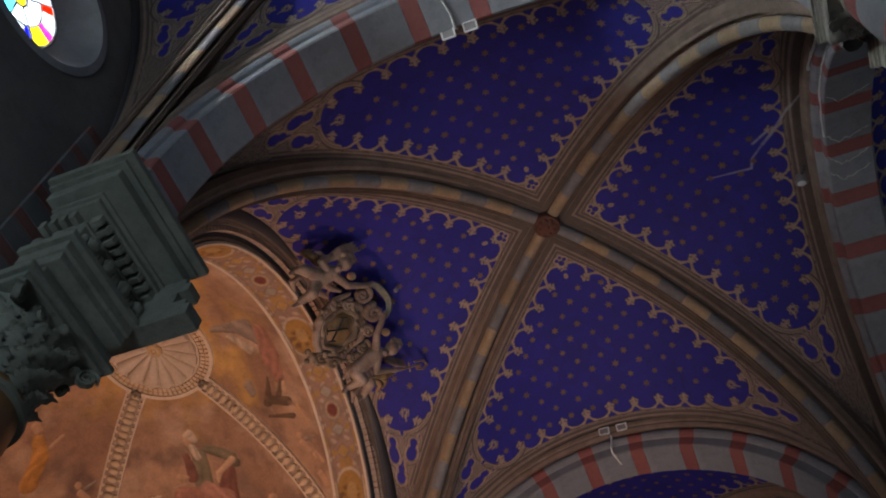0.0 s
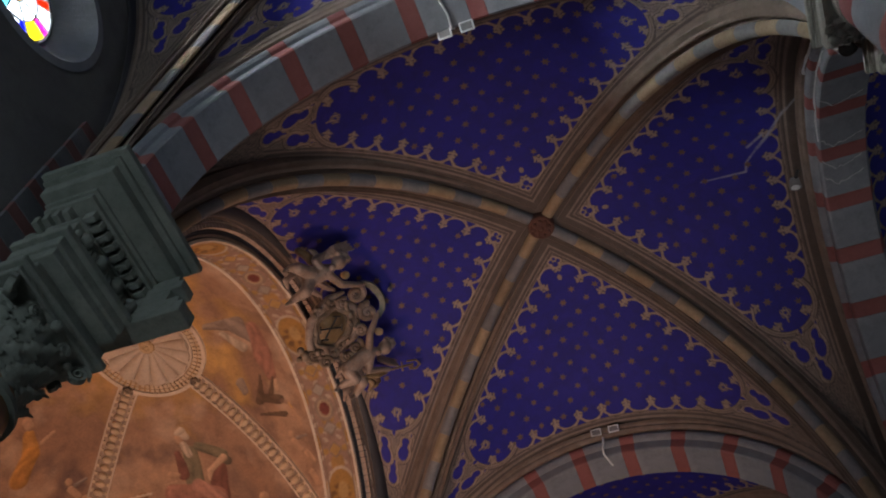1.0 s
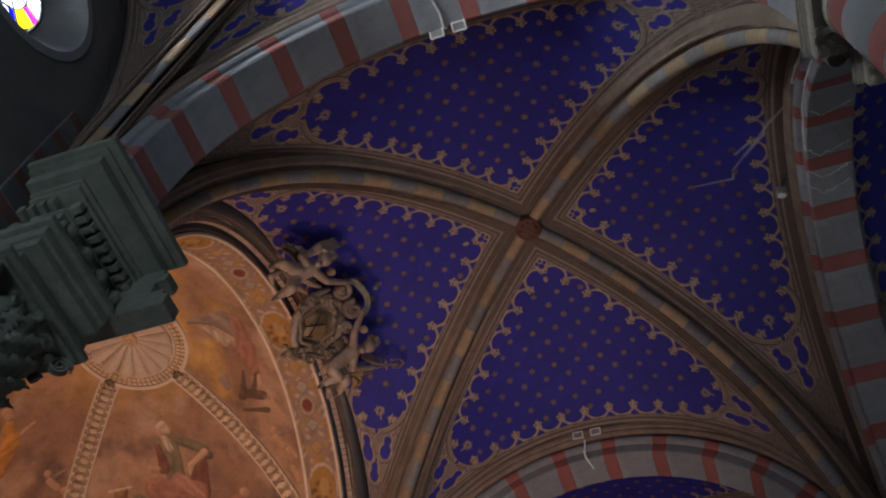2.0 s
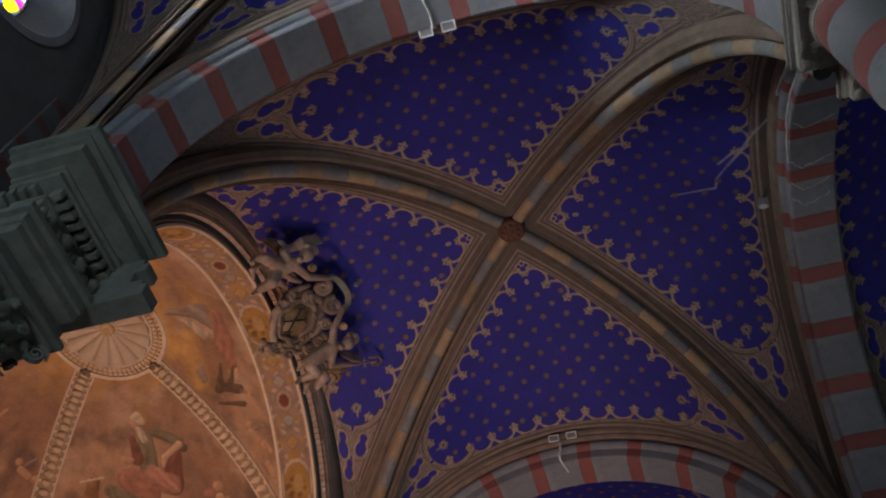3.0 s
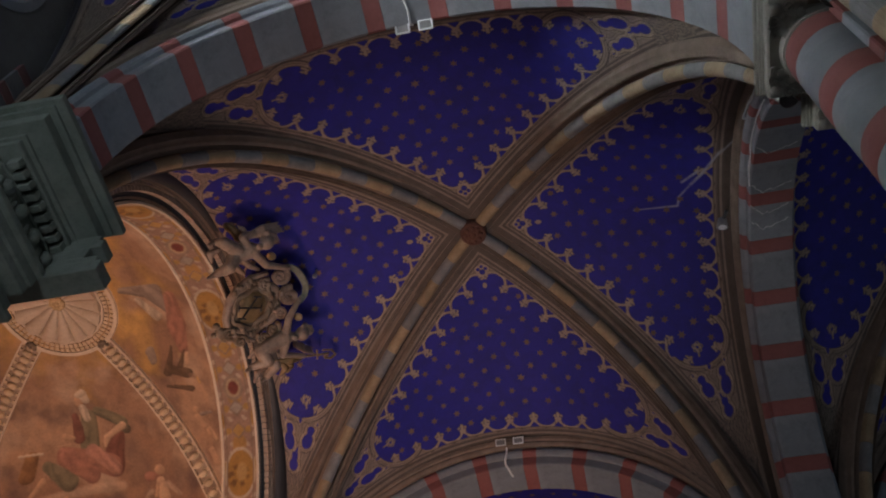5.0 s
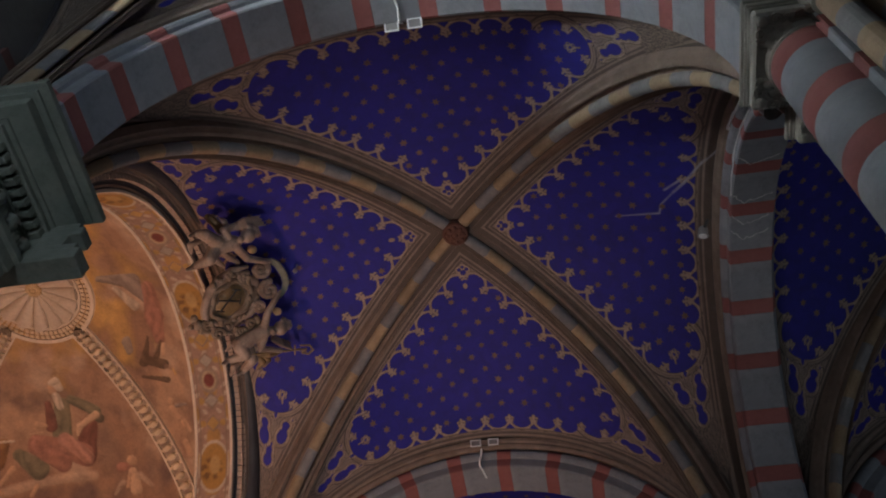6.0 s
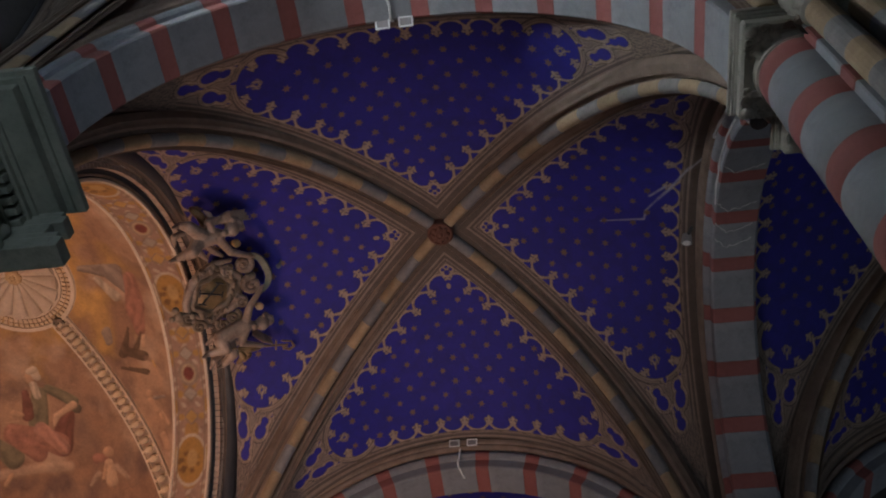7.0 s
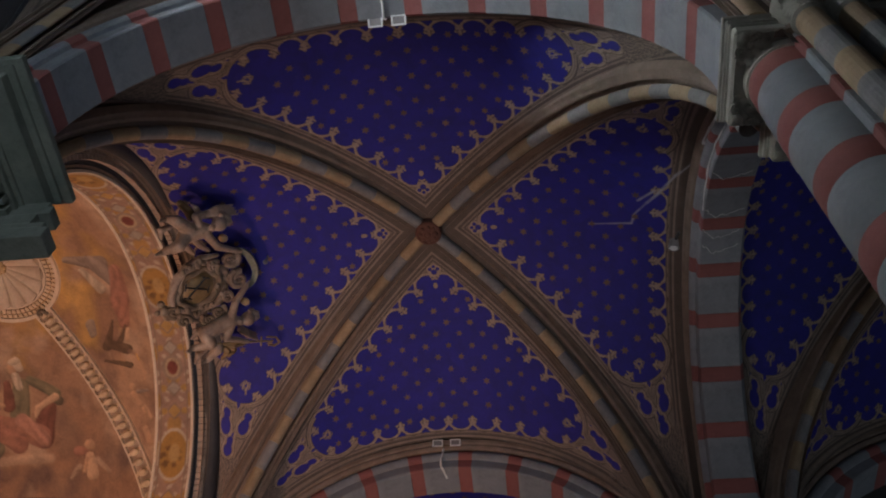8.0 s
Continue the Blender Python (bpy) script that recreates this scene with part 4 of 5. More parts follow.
def carved_capital():
    """Low square capital: a carved flat block round the shaft's head under a moulded slab; its foot at z = 0, its top at 0.35."""
    bell = bmesh.new()
    add_lathe(bell, [(0.285, -0.01), (0.300, 0.0), (0.300, 0.03), (0.288, 0.04), (0.30, 0.10), (0.31, 0.13)], seg=32)
    add_box(bell, (-0.385, -0.385, 0.105), (0.385, 0.385, 0.226), 0.02)
    leaves = bmesh.new()
    flat = Matrix.Rotation(math.pi / 2, 4, "X")
    for k in range(4):
        turn = Matrix.Rotation(k * math.pi / 2, 4, "Z")
        corner = turn @ Matrix.Rotation(math.pi / 4, 4, "Z")
        for s in (-1, 1):
            volute(leaves, corner @ Matrix.Translation((0.075 * s, 0.40, 0.10)) @ flat, 0.055)
            volute(leaves, turn @ Matrix.Translation((0.15 * s, 0.335, 0.10)) @ flat, 0.038)
            add_ball(leaves, corner @ Vector((0.05 * s, 0.325, 0.10)), (0.05, 0.05, 0.028), None, 10, 7)
        add_ball(leaves, corner @ Vector((0, 0.455, 0.105)), (0.05, 0.05, 0.035), None, 12, 8)
        add_ball(leaves, corner @ Vector((0, 0.385, 0.10)), (0.035, 0.035, 0.022), None, 10, 7)
        for s in (-0.5, 0.0, 0.5):      # short leaves that curl out from the neck
            leaf(leaves, corner @ Matrix.Rotation(0.55 * s, 4, "Z") @ Matrix.Translation((0, 0.285, 0.03)) @ Matrix.Rotation(-0.75, 4, "X"), 0.11, 0.35)
    abacus = bmesh.new()
    for lo, hi, e in ((0.225, 0.255, 0.395), (0.255, 0.30, 0.412), (0.30, 0.35, 0.43)):
        add_box(abacus, (-e, -e, lo), (e, e, hi), 0.008)
    return [("bell", mesh_of("bell", bell, CARVED)), ("leaves", mesh_of("leaves", leaves, CARVED)), ("abacus", mesh_of("abacus", abacus, CARVED))]


CAPITAL = carved_capital()
small_bm = bmesh.new()
add_lathe(small_bm, [(0.105, 0), (0.13, 0.02), (0.13, 0.04), (0.11, 0.06), (0.13, 0.20), (0.19, 0.28), (0.20, 0.34)], seg=20)
for k_ in range(6):
    leaf(small_bm, Matrix.Rotation(k_ * math.pi / 3, 4, "Z") @ Matrix.Translation((0, 0.11, 0.05)), 0.20, 0.45)
small_cap = mesh_of("small_capital", small_bm, CARVED)


def pier(u, v, columns, shafts):
    p = thing("pier", (u, v, 0), "compound pier with red and grey striped columns and carved capitals", "pier", "piers", "structure")
    base = 8.10 - 0.27
    for i in range(12):
        z = base - i * 0.78
        if z > 0:
            piece("block", strip_mes[0], p, Matrix.Translation((0, 0, z)))
        if z - 0.51 > 0:
            piece("block", strip_mes[1], p, Matrix.Translation((0, 0, z - 0.51)))
    part("core_top", box((-0.335, -0.335, 8.10), (0.335, 0.335, CAP_Z + 0.9), 0.01), GREY, p)
    for cx_, cy_ in columns:
        col = part("column", ringed_shaft(COL_R, 0.0, 0.06), GREY, p, m=Matrix.Translation((cx_, cy_, 0)))
        for i in range(11):
            z = base - i * 0.78
            if z > 0.2:
                piece("drum", red_drum, col, Matrix.Translation((0, 0, z)))
            if z - 0.51 > 0:
                piece("drum", grey_drum, col, Matrix.Translation((0, 0, z - 0.51)))
        for nm, me in CAPITAL:
            piece(nm, me, col, Matrix.Translation((0, 0, CAP_Z - 0.35)))
    for cx_, cy_ in shafts:
        sh = part("shaft", ringed_shaft(0.104, 0.0, 0.05, 20), SLATE, p, m=Matrix.Translation((cx_, cy_, 0)))
        for i in range(19):
            piece("drum", thin_drums[i % 2], sh, Matrix.Translation((0, 0, 8.10 - 0.42 * (i + 1))))
        piece("small_capital", small_cap, sh, Matrix.Translation((0, 0, 8.10)))
    return p


OFF = 0.36
four = [(-OFF, 0.02), (0, OFF), (OFF, 0)]
pier(h, -h, four, [(-0.24, -0.44), (0.06, -0.45)])
pier(h, h, [(-OFF, 0), (0, -OFF), (OFF, 0), (0, OFF)], [])
pier(h + PITCH, -h, [(-OFF, 0), (0, OFF)], [])
pier(h + PITCH, h, [(-OFF, 0), (0, -OFF)], [])
pier(h, -7.2, [(-OFF, 0), (0, OFF), (OFF, 0)], [])
pier(-h, h, [(OFF, 0), (0, OFF)], [])


# ---------------------------------------------------------------- green stone column with entablature beside the chapel
def green_column():
    g = thing("green_column", (-3.74, -3.36, 0), "brown marble column with a green-grey foliate capital and heavy entablature", "column")
    shaft = bmesh.new()
    add_lathe(shaft, [(0.46, 0.5), (0.45, 2.5), (0.41, 6.70), (0.41, 6.72)], seg=48)
    lean = Matrix.Translation((-0.15, -0.06, 0))
    part("shaft", shaft, MARBLE, g, "polished brown marble shaft", smooth=True, m=lean)
    base = bmesh.new()
    add_lathe(base, [(0.66, -0.12), (0.66, 0.2), (0.60, 0.26), (0.52, 0.34), (0.56, 0.42), (0.47, 0.5)], seg=48)
    part("base", base, GREEN, g, m=lean)
    bm = bmesh.new()
    add_lathe(bm, [(0.41, 0.0), (0.455, 0.01), (0.46, 0.05), (0.42, 0.075), (0.40, 0.10), (0.40, 0.5), (0.47, 0.72), (0.54, 0.80)], seg=40)
    cap = part("capital", bm, GREEN, g, m=Matrix.Translation((-0.15, -0.06, 6.58)))
    bm = bmesh.new()
    for row, (z0, size, n, sh) in enumerate(((0.05, 0.27, 12, 0.0), (0.17, 0.27, 12, math.pi / 12), (0.30, 0.27, 12, 0.0), (0.44, 0.25, 12, math.pi / 12), (0.57, 0.22, 12, 0.0), (0.68, 0.15, 14, 0.1))):
        for k in range(n):
            leaf(bm, Matrix.Rotation(k * 2 * math.pi / n + sh, 4, "Z") @ Matrix.Translation((0, 0.395 + 0.015 * row, z0)), size, 0.48)
    part("leaves", bm, GREEN, cap)
    bm = bmesh.new()
    for k in range(4):
        volute(bm, Matrix.Rotation(k * math.pi / 2 + math.pi / 4, 4, "Z") @ Matrix.Translation((0, 0.68, 0.70)) @ Matrix.Rotation(math.pi / 2, 4, "Z"), 0.095)
    for k in range(8):
        volute(bm, Matrix.Rotation(k * math.pi / 4 + math.pi / 8, 4, "Z") @ Matrix.Translation((0, 0.56, 0.70)) @ Matrix.Rotation(0.5 if k % 2 else -0.5, 4, "Z"), 0.06)
        add_ball(bm, Matrix.Rotation(k * math.pi / 4, 4, "Z") @ Vector((0, 0.57, 0.74)), (0.05, 0.05, 0.05), None, 10, 7)
    part("volutes", bm, GREEN, cap)
    bm = bmesh.new()
    add_box(bm, (-0.55, -0.55, 0.80), (0.55, 0.55, 0.86), 0.01)
    add_box(bm, (-0.60, -0.60, 0.86), (0.60, 0.60, 0.93), 0.012)
    add_box(bm, (-0.45, -0.45, 0.93), (0.55, 0.55, 1.062), 0.012)
    part("abacus", bm, GREEN, cap)
    bm = bmesh.new()      # architrave in three steps
    for lo, hi, e in ((7.64, 7.74, 0.0), (7.74, 7.86, 0.03), (7.86, 7.94, 0.08)):
        add_box(bm, (-3.95, -3.90 - e, lo), (-3.20 + e, -2.95, hi), 0.006)
    ent = part("entablature", bm, GREEN, g, m=Matrix.Translation((3.74, 3.36, 0)))
    part("frieze", box((-3.95, -3.86, 7.94), (-3.24, -2.95, 8.24), 0.006), GREEN, ent)
    bm = bmesh.new()      # carved balls and leaves of the frieze
    for k in range(4):
        y = -3.72 + k * 0.24
        add_ball(bm, (-3.20, y, 8.09), (0.07, 0.075, 0.09), None, 12, 8)
        for s in (-1, 1):
            add_ball(bm, (-3.21, y + s * 0.09, 8.05), (0.04, 0.04, 0.09), None, 8, 6)
    for k in range(3):
        x = -3.42 - k * 0.22
        add_ball(bm, (x, -3.88, 8.09), (0.075, 0.06, 0.09), None, 12, 8)
    part("frieze_ornament", bm, GREEN, ent)
    for k in range(9):
        part("dentil", box((-3.22, -3.86 + k * 0.105, 8.26), (-3.11, -3.80 + k * 0.105, 8.36), 0.004), GREEN, ent)
    for k in range(5):
        part("dentil", box((-3.36 - k * 0.105, -3.97, 8.26), (-3.30 - k * 0.105, -3.86, 8.36), 0.004), GREEN, ent)
    bm = bmesh.new()      # corona and crowning mouldings
    for lo, hi, x, y0, y1 in ((8.24, 8.27, -3.22, -3.88, -2.95), (8.36, 8.42, -3.08, -3.99, -2.93), (8.42, 8.455, -3.04, -4.02, -2.91), (8.455, 8.58, -2.84, -4.12, -2.90), (8.58, 8.62, -2.78, -4.17, -2.88), (8.62, 8.70, -2.70, -4.22, -2.85), (8.70, 8.74, -2.73, -4.20, -2.87)):
        add_box(bm, (-3.58, y0, lo), (x, y1, hi), 0.006)
    part("cornice", bm, GREEN, ent)
    bm = bmesh.new()      # the part over the wall pilaster behind, set a little farther out
    for lo, hi, x, y1 in ((7.86, 8.02, -2.64, -2.74), (8.02, 8.10, -2.70, -2.76), (8.10, 8.26, -2.84, -2.80), (8.26, 8.38, -2.74, -2.78), (8.38, 8.46, -2.80, -2.82)):
        add_box(bm, (-3.95, -2.96, lo), (x, y1, hi), 0.006)
    part("return", bm, GREEN, ent)
    return g


green = green_column()
K = 0.93       # drawn a little smaller and nearer
green.matrix_world = Matrix.Translation(Vector(EYE) * (1 - K)) @ Matrix.Scale(K, 4) @ green.matrix_world
part_pier = thing("wall_pier", (0, 0, 0), "dark plastered wall pier behind the green column", "pier", kind="structure")
part("core", box((-4.36, -4.0, 0), (-3.66, -3.08, 8.74)), WALL, part_pier)
part("upper", box((-4.36, -4.06, 8.74), (-3.46, -3.05, TOP)), WALL, part_pier)


# ---------------------------------------------------------------- cartouche and two stucco figures over the chapel arch
LEAN_A = radians(50)
OUT = Vector((math.cos(LEAN_A), 0, math.sin(LEAN_A)))
FACE = Vector((math.sin(LEAN_A), 0, -math.cos(LEAN_A)))
GROUP_AT = Vector((-3.02, -0.02, 11.48))


def relief(x, y, d=0.0):
    """A place on the leaning plane of the group, from centimetres across and down, d metres proud of it."""
    x, y = x / 100 - 0.70 * d, y / 100 - 0.12 * d
    return GROUP_AT + Vector((0, 0.825 * x + 0.881 * y, 0)) + OUT * (1.119 * x - 0.50 * y) + FACE * d


def tube(bm, pts, radii, seg=10):
    """A smooth round body through points with a radius at each."""
    for (a, ra), (b, rb) in zip(zip(pts, radii), list(zip(pts, radii))[1:]):
        add_limb(bm, a, b, ra, rb, seg)


def spiral(bm, x, y, size, turns=1.6, way=1, start=0.0, d=0.10):
    pts, rad = [], []
    n = 22
    for i in range(n):
        a = start + way * i / (n - 1) * turns * 2 * math.pi
        r = size * (1 - 0.86 * i / (n - 1))
        pts.append(relief(x + r * math.cos(a), y + r * math.sin(a), d + 0.03 * i / n))
        rad.append(0.052 * (1 - 0.45 * i / n) * size / 12)
    tube(bm, pts, rad, 7)


DULL_GILT = plaster("dull_olive_gilding", (0.20, 0.135, 0.06), (0.30, 0.20, 0.10), rough=0.5, scale=6.0, dirt=0.6)


def cartouche():
    c = thing("cartouche", (0, 0, 0), "oval stucco cartouche with scrolled frame and dull gilt shield", "cartouche")
    bm = bmesh.new()
    n, k = 40, 7
    rows_ = []
    for i in range(k):
        t = i / (k - 1)
        rows_.append([bm.verts.new(relief(17 * t * math.cos(2 * math.pi * s / n) - 4 * t * math.sin(2 * math.pi * s / n), 23 * t * math.sin(2 * math.pi * s / n) + 0.001 * s * (i == 0), 0.16 - 0.09 * t * t)) for s in range(n)])
    for a, b in zip(rows_, rows_[1:]):
        for s in range(n):
            bm.faces.new((a[s], a[(s + 1) % n], b[(s + 1) % n], b[s]))
    back = bmesh.new()
    rims = []
    for d, k in ((0.0, 1.0), (0.05, 0.97), (0.075, 0.80), (0.08, 0.45)):
        rims.append([back.verts.new(relief((31 * math.cos(a) - 5 * math.sin(a) + 4) * k * (1 + 0.05 * math.sin(6 * a)), (39 * math.sin(a)) * k * (1 + 0.05 * math.sin(6 * a)), d)) for a in [2 * math.pi * i / 60 for i in range(60)]])
    for a, b in zip(rims, rims[1:]):
        for i in range(60):
            back.faces.new((a[i], a[(i + 1) % 60], b[(i + 1) % 60], b[i]))
    back.faces.new(rims[0])
    back.faces.new(rims[-1])
    part("backing", back, BRONZE, c, "dark bronze-coloured backing plate", smooth=True)
    part("shield", bm, DULL_GILT, c, "dull gilt oval shield", smooth=True)
    for x0, y0, x1, y1 in ((-13, 1, 13, -1), (7, -16, -8, 15)):
        bm = bmesh.new()
        add_limb(bm, relief(x0, y0, 0.17), relief(x1, y1, 0.17), 0.012, 0.012, 8)
        for x, y, s in ((x0, y0, -1), (x1, y1, 1)):
            w = (0, 4) if abs(x1 - x0) > abs(y1 - y0) else (4, 0)
            add_limb(bm, relief(x - w[0], y - w[1], 0.165), relief(x + w[0], y + w[1], 0.165), 0.012, 0.012, 6)
        part("crossed_bar", bm, BLACK, c)
    for ry, rx, w, m, d in ((27, 20.5, 0.040, BRONZE, 0.09), (36, 28, 0.050, FLESH, 0.05)):
        bm = bmesh.new()
        pts = []
        for i in range(49):
            a = 2 * math.pi * i / 48
            wob = 1 + 0.07 * math.sin(6 * a)
            pts.append(relief(rx * wob * math.cos(a) - 6 * math.sin(a), ry * wob * math.sin(a), d + 0.02 * math.sin(4 * a)))
        tube(bm, pts, [w * (1 + 0.25 * math.sin(5 * 2 * math.pi * i / 48)) for i in range(49)], 8)
        melt(part("frame", bm, m, c, smooth=True), 0.012)
    bm = bmesh.new()
    tube(bm, [relief(x, y, 0.08) for x, y in ((13, -48), (-5, -40), (-19, -24), (-27, 0), (-28, 18), (-24, 32), (-12, 42), (7, 45))], [0.03, 0.045, 0.055, 0.06, 0.055, 0.05, 0.045, 0.03], 10)
    melt(part("side_scroll", bm, FLESH, c, smooth=True), 0.012)
    for x, y, s, way in ((30, -46, 11, 1), (45, -20, 12, -1), (30, 28, 9, 1), (-8, 46, 8, -1), (14, -32, 8, -1), (36, 6, 8, 1), (-22, 36, 8, 1), (20, 40, 8, -1)):
        bm = bmesh.new()
        spiral(bm, x, y, s, way=way, start=0.8 * x)
        part("scroll", bm, (FLESH, BRONZE)[int(y > 20)], c, smooth=True)
    bm = bmesh.new()
    for i in range(46):
        a = rng.uniform(0, 2 * math.pi)
        k_ = rng.uniform(0.85, 1.25)
        s = rng.uniform(0.02, 0.045)
        add_ball(bm, relief(25 * k_ * math.cos(a) - 5 * math.sin(a), 33 * k_ * math.sin(a), rng.uniform(0.04, 0.13)), (s, s * rng.uniform(0.8, 1.8), s), None, 8, 6)
    melt(part("foliage", bm, BRONZE, c, smooth=True), 0.012)
    bm = bmesh.new()
    arc = [(34, -60), (42, -61), (50, -58), (57, -51), (63, -42), (66, -32), (65, -22), (60, -13)]
    def ribbon(q):
        i, (x, y) = q
        nx, ny = x - 38, y + 34
        k = math.hypot(nx, ny)
        nx, ny, w = nx / k, ny / k, 6.5 - 0.5 * abs(i - 3)
        return [relief(x - nx * w, y - ny * w, 0.03), relief(x - nx * w, y - ny * w, 0.10), relief(x, y, 0.13), relief(x + nx * 3, y + ny * 3, 0.16), relief(x + nx * 3, y + ny * 3, 0.03)]
    add_sweep(bm, ribbon, list(enumerate(arc)))
    part("cap", bm, GREEN, c, "greenish scrolled cap")
    bm = bmesh.new()
    for x, y, s in ((-33, 36, 0.075), (-28, 44, 0.05), (-38, 28, 0.05), (-40, 40, 0.04)):
        add_ball(bm, relief(x, y, 0.07), (s, s, s), None, 12, 8)
    part("mask_knob", bm, BRONZE, c, smooth=True)
    return c


def stucco_child(label, head, brow, trunk, arms, legs, wings, cloth):
    """A winged stucco child as one plain mesh; each limb is a run of places on the group's plane."""
    bm = bmesh.new()
    hx, hy = head
    bx, by = brow
    add_ball(bm, relief(hx, hy, 0.25), (0.100, 0.098, 0.112))
    add_ball(bm, relief(hx - (bx - hx) * 1.1 - 2, hy - (by - hy) * 0.9 + 1, 0.30), (0.042, 0.048, 0.048), None, 8, 6)      # cheek and chin
    for k in range(22):        # curls
        a, q = k * 2.4, 3.0 + 5.2 * math.sqrt(k / 22)
        add_ball(bm, relief(bx + q * math.cos(a), by + q * math.sin(a), 0.27 - 0.004 * q + 0.012 * math.sin(5 * a)), (0.029,) * 3, None, 7, 5)
    tube(bm, [relief(x, y, d) for x, y, d in trunk], [0.055, 0.108, 0.106, 0.112][:len(trunk)], 14)
    for run in arms:
        tube(bm, [relief(x, y, d) for x, y, d in run], [0.062, 0.052, 0.038][:len(run)], 10)
        (x0, y0, _), (x, y, d) = run[-2], run[-1]
        k = math.hypot(x - x0, y - y0)
        ux, uy = (x - x0) / k, (y - y0) / k
        add_ball(bm, relief(x + 2 * ux, y + 2 * uy, d), (0.030, 0.030, 0.026), None, 8, 6)
        for f in (-1, 0, 1):
            add_limb(bm, relief(x + 3 * ux, y + 3 * uy, d), relief(x + 7 * ux - 2 * f * uy, y + 7 * uy + 2 * f * ux, d - 0.01), 0.012, 0.009, 6)
    for run in legs:
        tube(bm, [relief(x, y, d) for x, y, d in run], [0.094, 0.080, 0.046][:len(run)], 12)
        (x0, y0, _), (x1, y1, _), (x, y, d) = run
        mx, my = (x1 * 0.55 + x * 0.45), (y1 * 0.55 + y * 0.45)
        add_ball(bm, relief(mx, my, d + 0.04), (0.064, 0.064, 0.070), None, 10, 7)        # calf
        add_limb(bm, relief(x, y, d), relief(x - 6, y + 5, d + 0.05), 0.034, 0.024, 8)      # foot
    for run in wings:
        for f in range(4):       # overlapping feathers
            tube(bm, [relief(x + 1.5 * f * i, y + 3.5 * f * (0.4 + 0.3 * i), d + 0.012 * f) for i, (x, y, d) in enumerate(run)], [0.030, 0.034, 0.012][:len(run)], 8)
    for run in cloth:
        tube(bm, [relief(x, y, d) for x, y, d in run], [0.04, 0.045, 0.025][:len(run)], 8)
    ob = new("stucco_statue", mesh_of("stucco_statue", bm, FLESH, True))
    melt(ob, 0.0105)
    return tagged(ob, label, "statue", "stucco figures on the arch")


cartouche()
stucco_child("winged stucco figure seated beside the cartouche, one arm stretched to it", (11, -90), (15, -96),
             [(2, -82, 0.21), (-7, -77, 0.19), (-16, -72, 0.18), (-24, -68, 0.17)],
             [[(0, -72, 0.24), (14, -60, 0.25), (36, -59, 0.18)], [(-12, -83, 0.20), (-18, -92, 0.20), (-11, -98, 0.18)]],
             [[(-23, -75, 0.19), (-36, -82, 0.24), (-48, -82, 0.14)], [(-25, -64, 0.20), (-27, -52, 0.28), (-45, -40, 0.14)]],
             [[(-12, -97, 0.12), (2, -109, 0.16), (20, -118, 0.14)], [(-14, -95, 0.10), (-20, -103, 0.12), (-27, -106, 0.10)]],
             [[(-30, -58, 0.05), (-22, -50, 0.05), (-14, -44, 0.04)], [(-16, -62, 0.06), (-8, -56, 0.06), (2, -52, 0.04)], [(-46, -72, 0.06), (-54, -66, 0.06), (-52, -56, 0.05)]])
stucco_child("winged stucco figure seated below the cartouche, raising one arm", (69, 31), (74, 26),
             [(58, 35, 0.21), (46, 38, 0.20), (33, 48, 0.18), (22, 58, 0.17)],
             [[(48, 29, 0.22), (49, 11, 0.22), (58, -15, 0.17)], [(50, 43, 0.23), (48, 62, 0.26), (74, 63, 0.26)]],
             [[(21, 61, 0.19), (31, 71, 0.27), (10, 81, 0.14)], [(31, 64, 0.18), (40, 78, 0.24), (29, 96, 0.14)]],
             [[(60, 46, 0.08), (70, 50, 0.12), (80, 52, 0.10)]],
             [[(18, 50, 0.05), (10, 60, 0.06), (4, 70, 0.04)], [(24, 82, 0.05), (16, 92, 0.06), (14, 104, 0.04)]])


def gilt_piece(name, runs, radii, label, category):
    bm = bmesh.new()
    for run in runs:
        tube(bm, [relief(x, y, d) for x, y, d in run], radii[:len(run)], 9)
    return tagged(new(name, mesh_of(name, bm, DULL_GILT, True)), label, category)


gilt_piece("gilt_staff", [[(37, 70, 0.28), (60, 66, 0.29), (108, 59, 0.26)], [(100, 54, 0.27), (112, 53, 0.27), (118, 60, 0.27), (112, 66, 0.27), (104, 65, 0.27)], [(92, 55, 0.27), (94, 67, 0.27)]], [0.014, 0.013, 0.015, 0.015, 0.014], "gilded staff with a curled head held by a stucco figure", "staff")
gilt_piece("gilt_drapery", [[(46, 72, 0.08), (58, 72, 0.12), (70, 70, 0.09)], [(46, 78, 0.07), (52, 84, 0.10), (46, 94, 0.06)], [(52, 76, 0.08), (58, 80, 0.10), (54, 90, 0.06)]], [0.04, 0.05, 0.025], "ochre gilded drapery folds beside a stucco figure", "drapery")
gilt_piece("gilt_tablet", [[(-40, -104, 0.02), (-30, -98, 0.05), (-26, -90, 0.04)]], [0.05, 0.06, 0.05], "ochre gilded ornament at the arch", "ornament")
for x_, y_ in ((17, -72), (60, 9)):
    disc = bmesh.new()
    add_ball(disc, relief(x_, y_, 0.13), (0.062, 0.062, 0.045), None, 16, 10)
    tagged(new("gilt_disc", mesh_of("gilt_disc", disc, GILT, True)), "small gilded disc behind a stucco figure", "ornament", "gilded discs")
hook_bm = bmesh.new()
add_limb(hook_bm, (0, 0, 0.12), (0, 0, -0.02), 0.008, 0.008, 6)
add_ball(hook_bm, (0.0, 0.0, -0.04), (0.035, 0.035, 0.04), None, 10, 8)
hook = tagged(new("vault_hook", mesh_of("vault_hook", hook_bm, SLATE)), "small grey hook hanging from the blue vault", "hook")
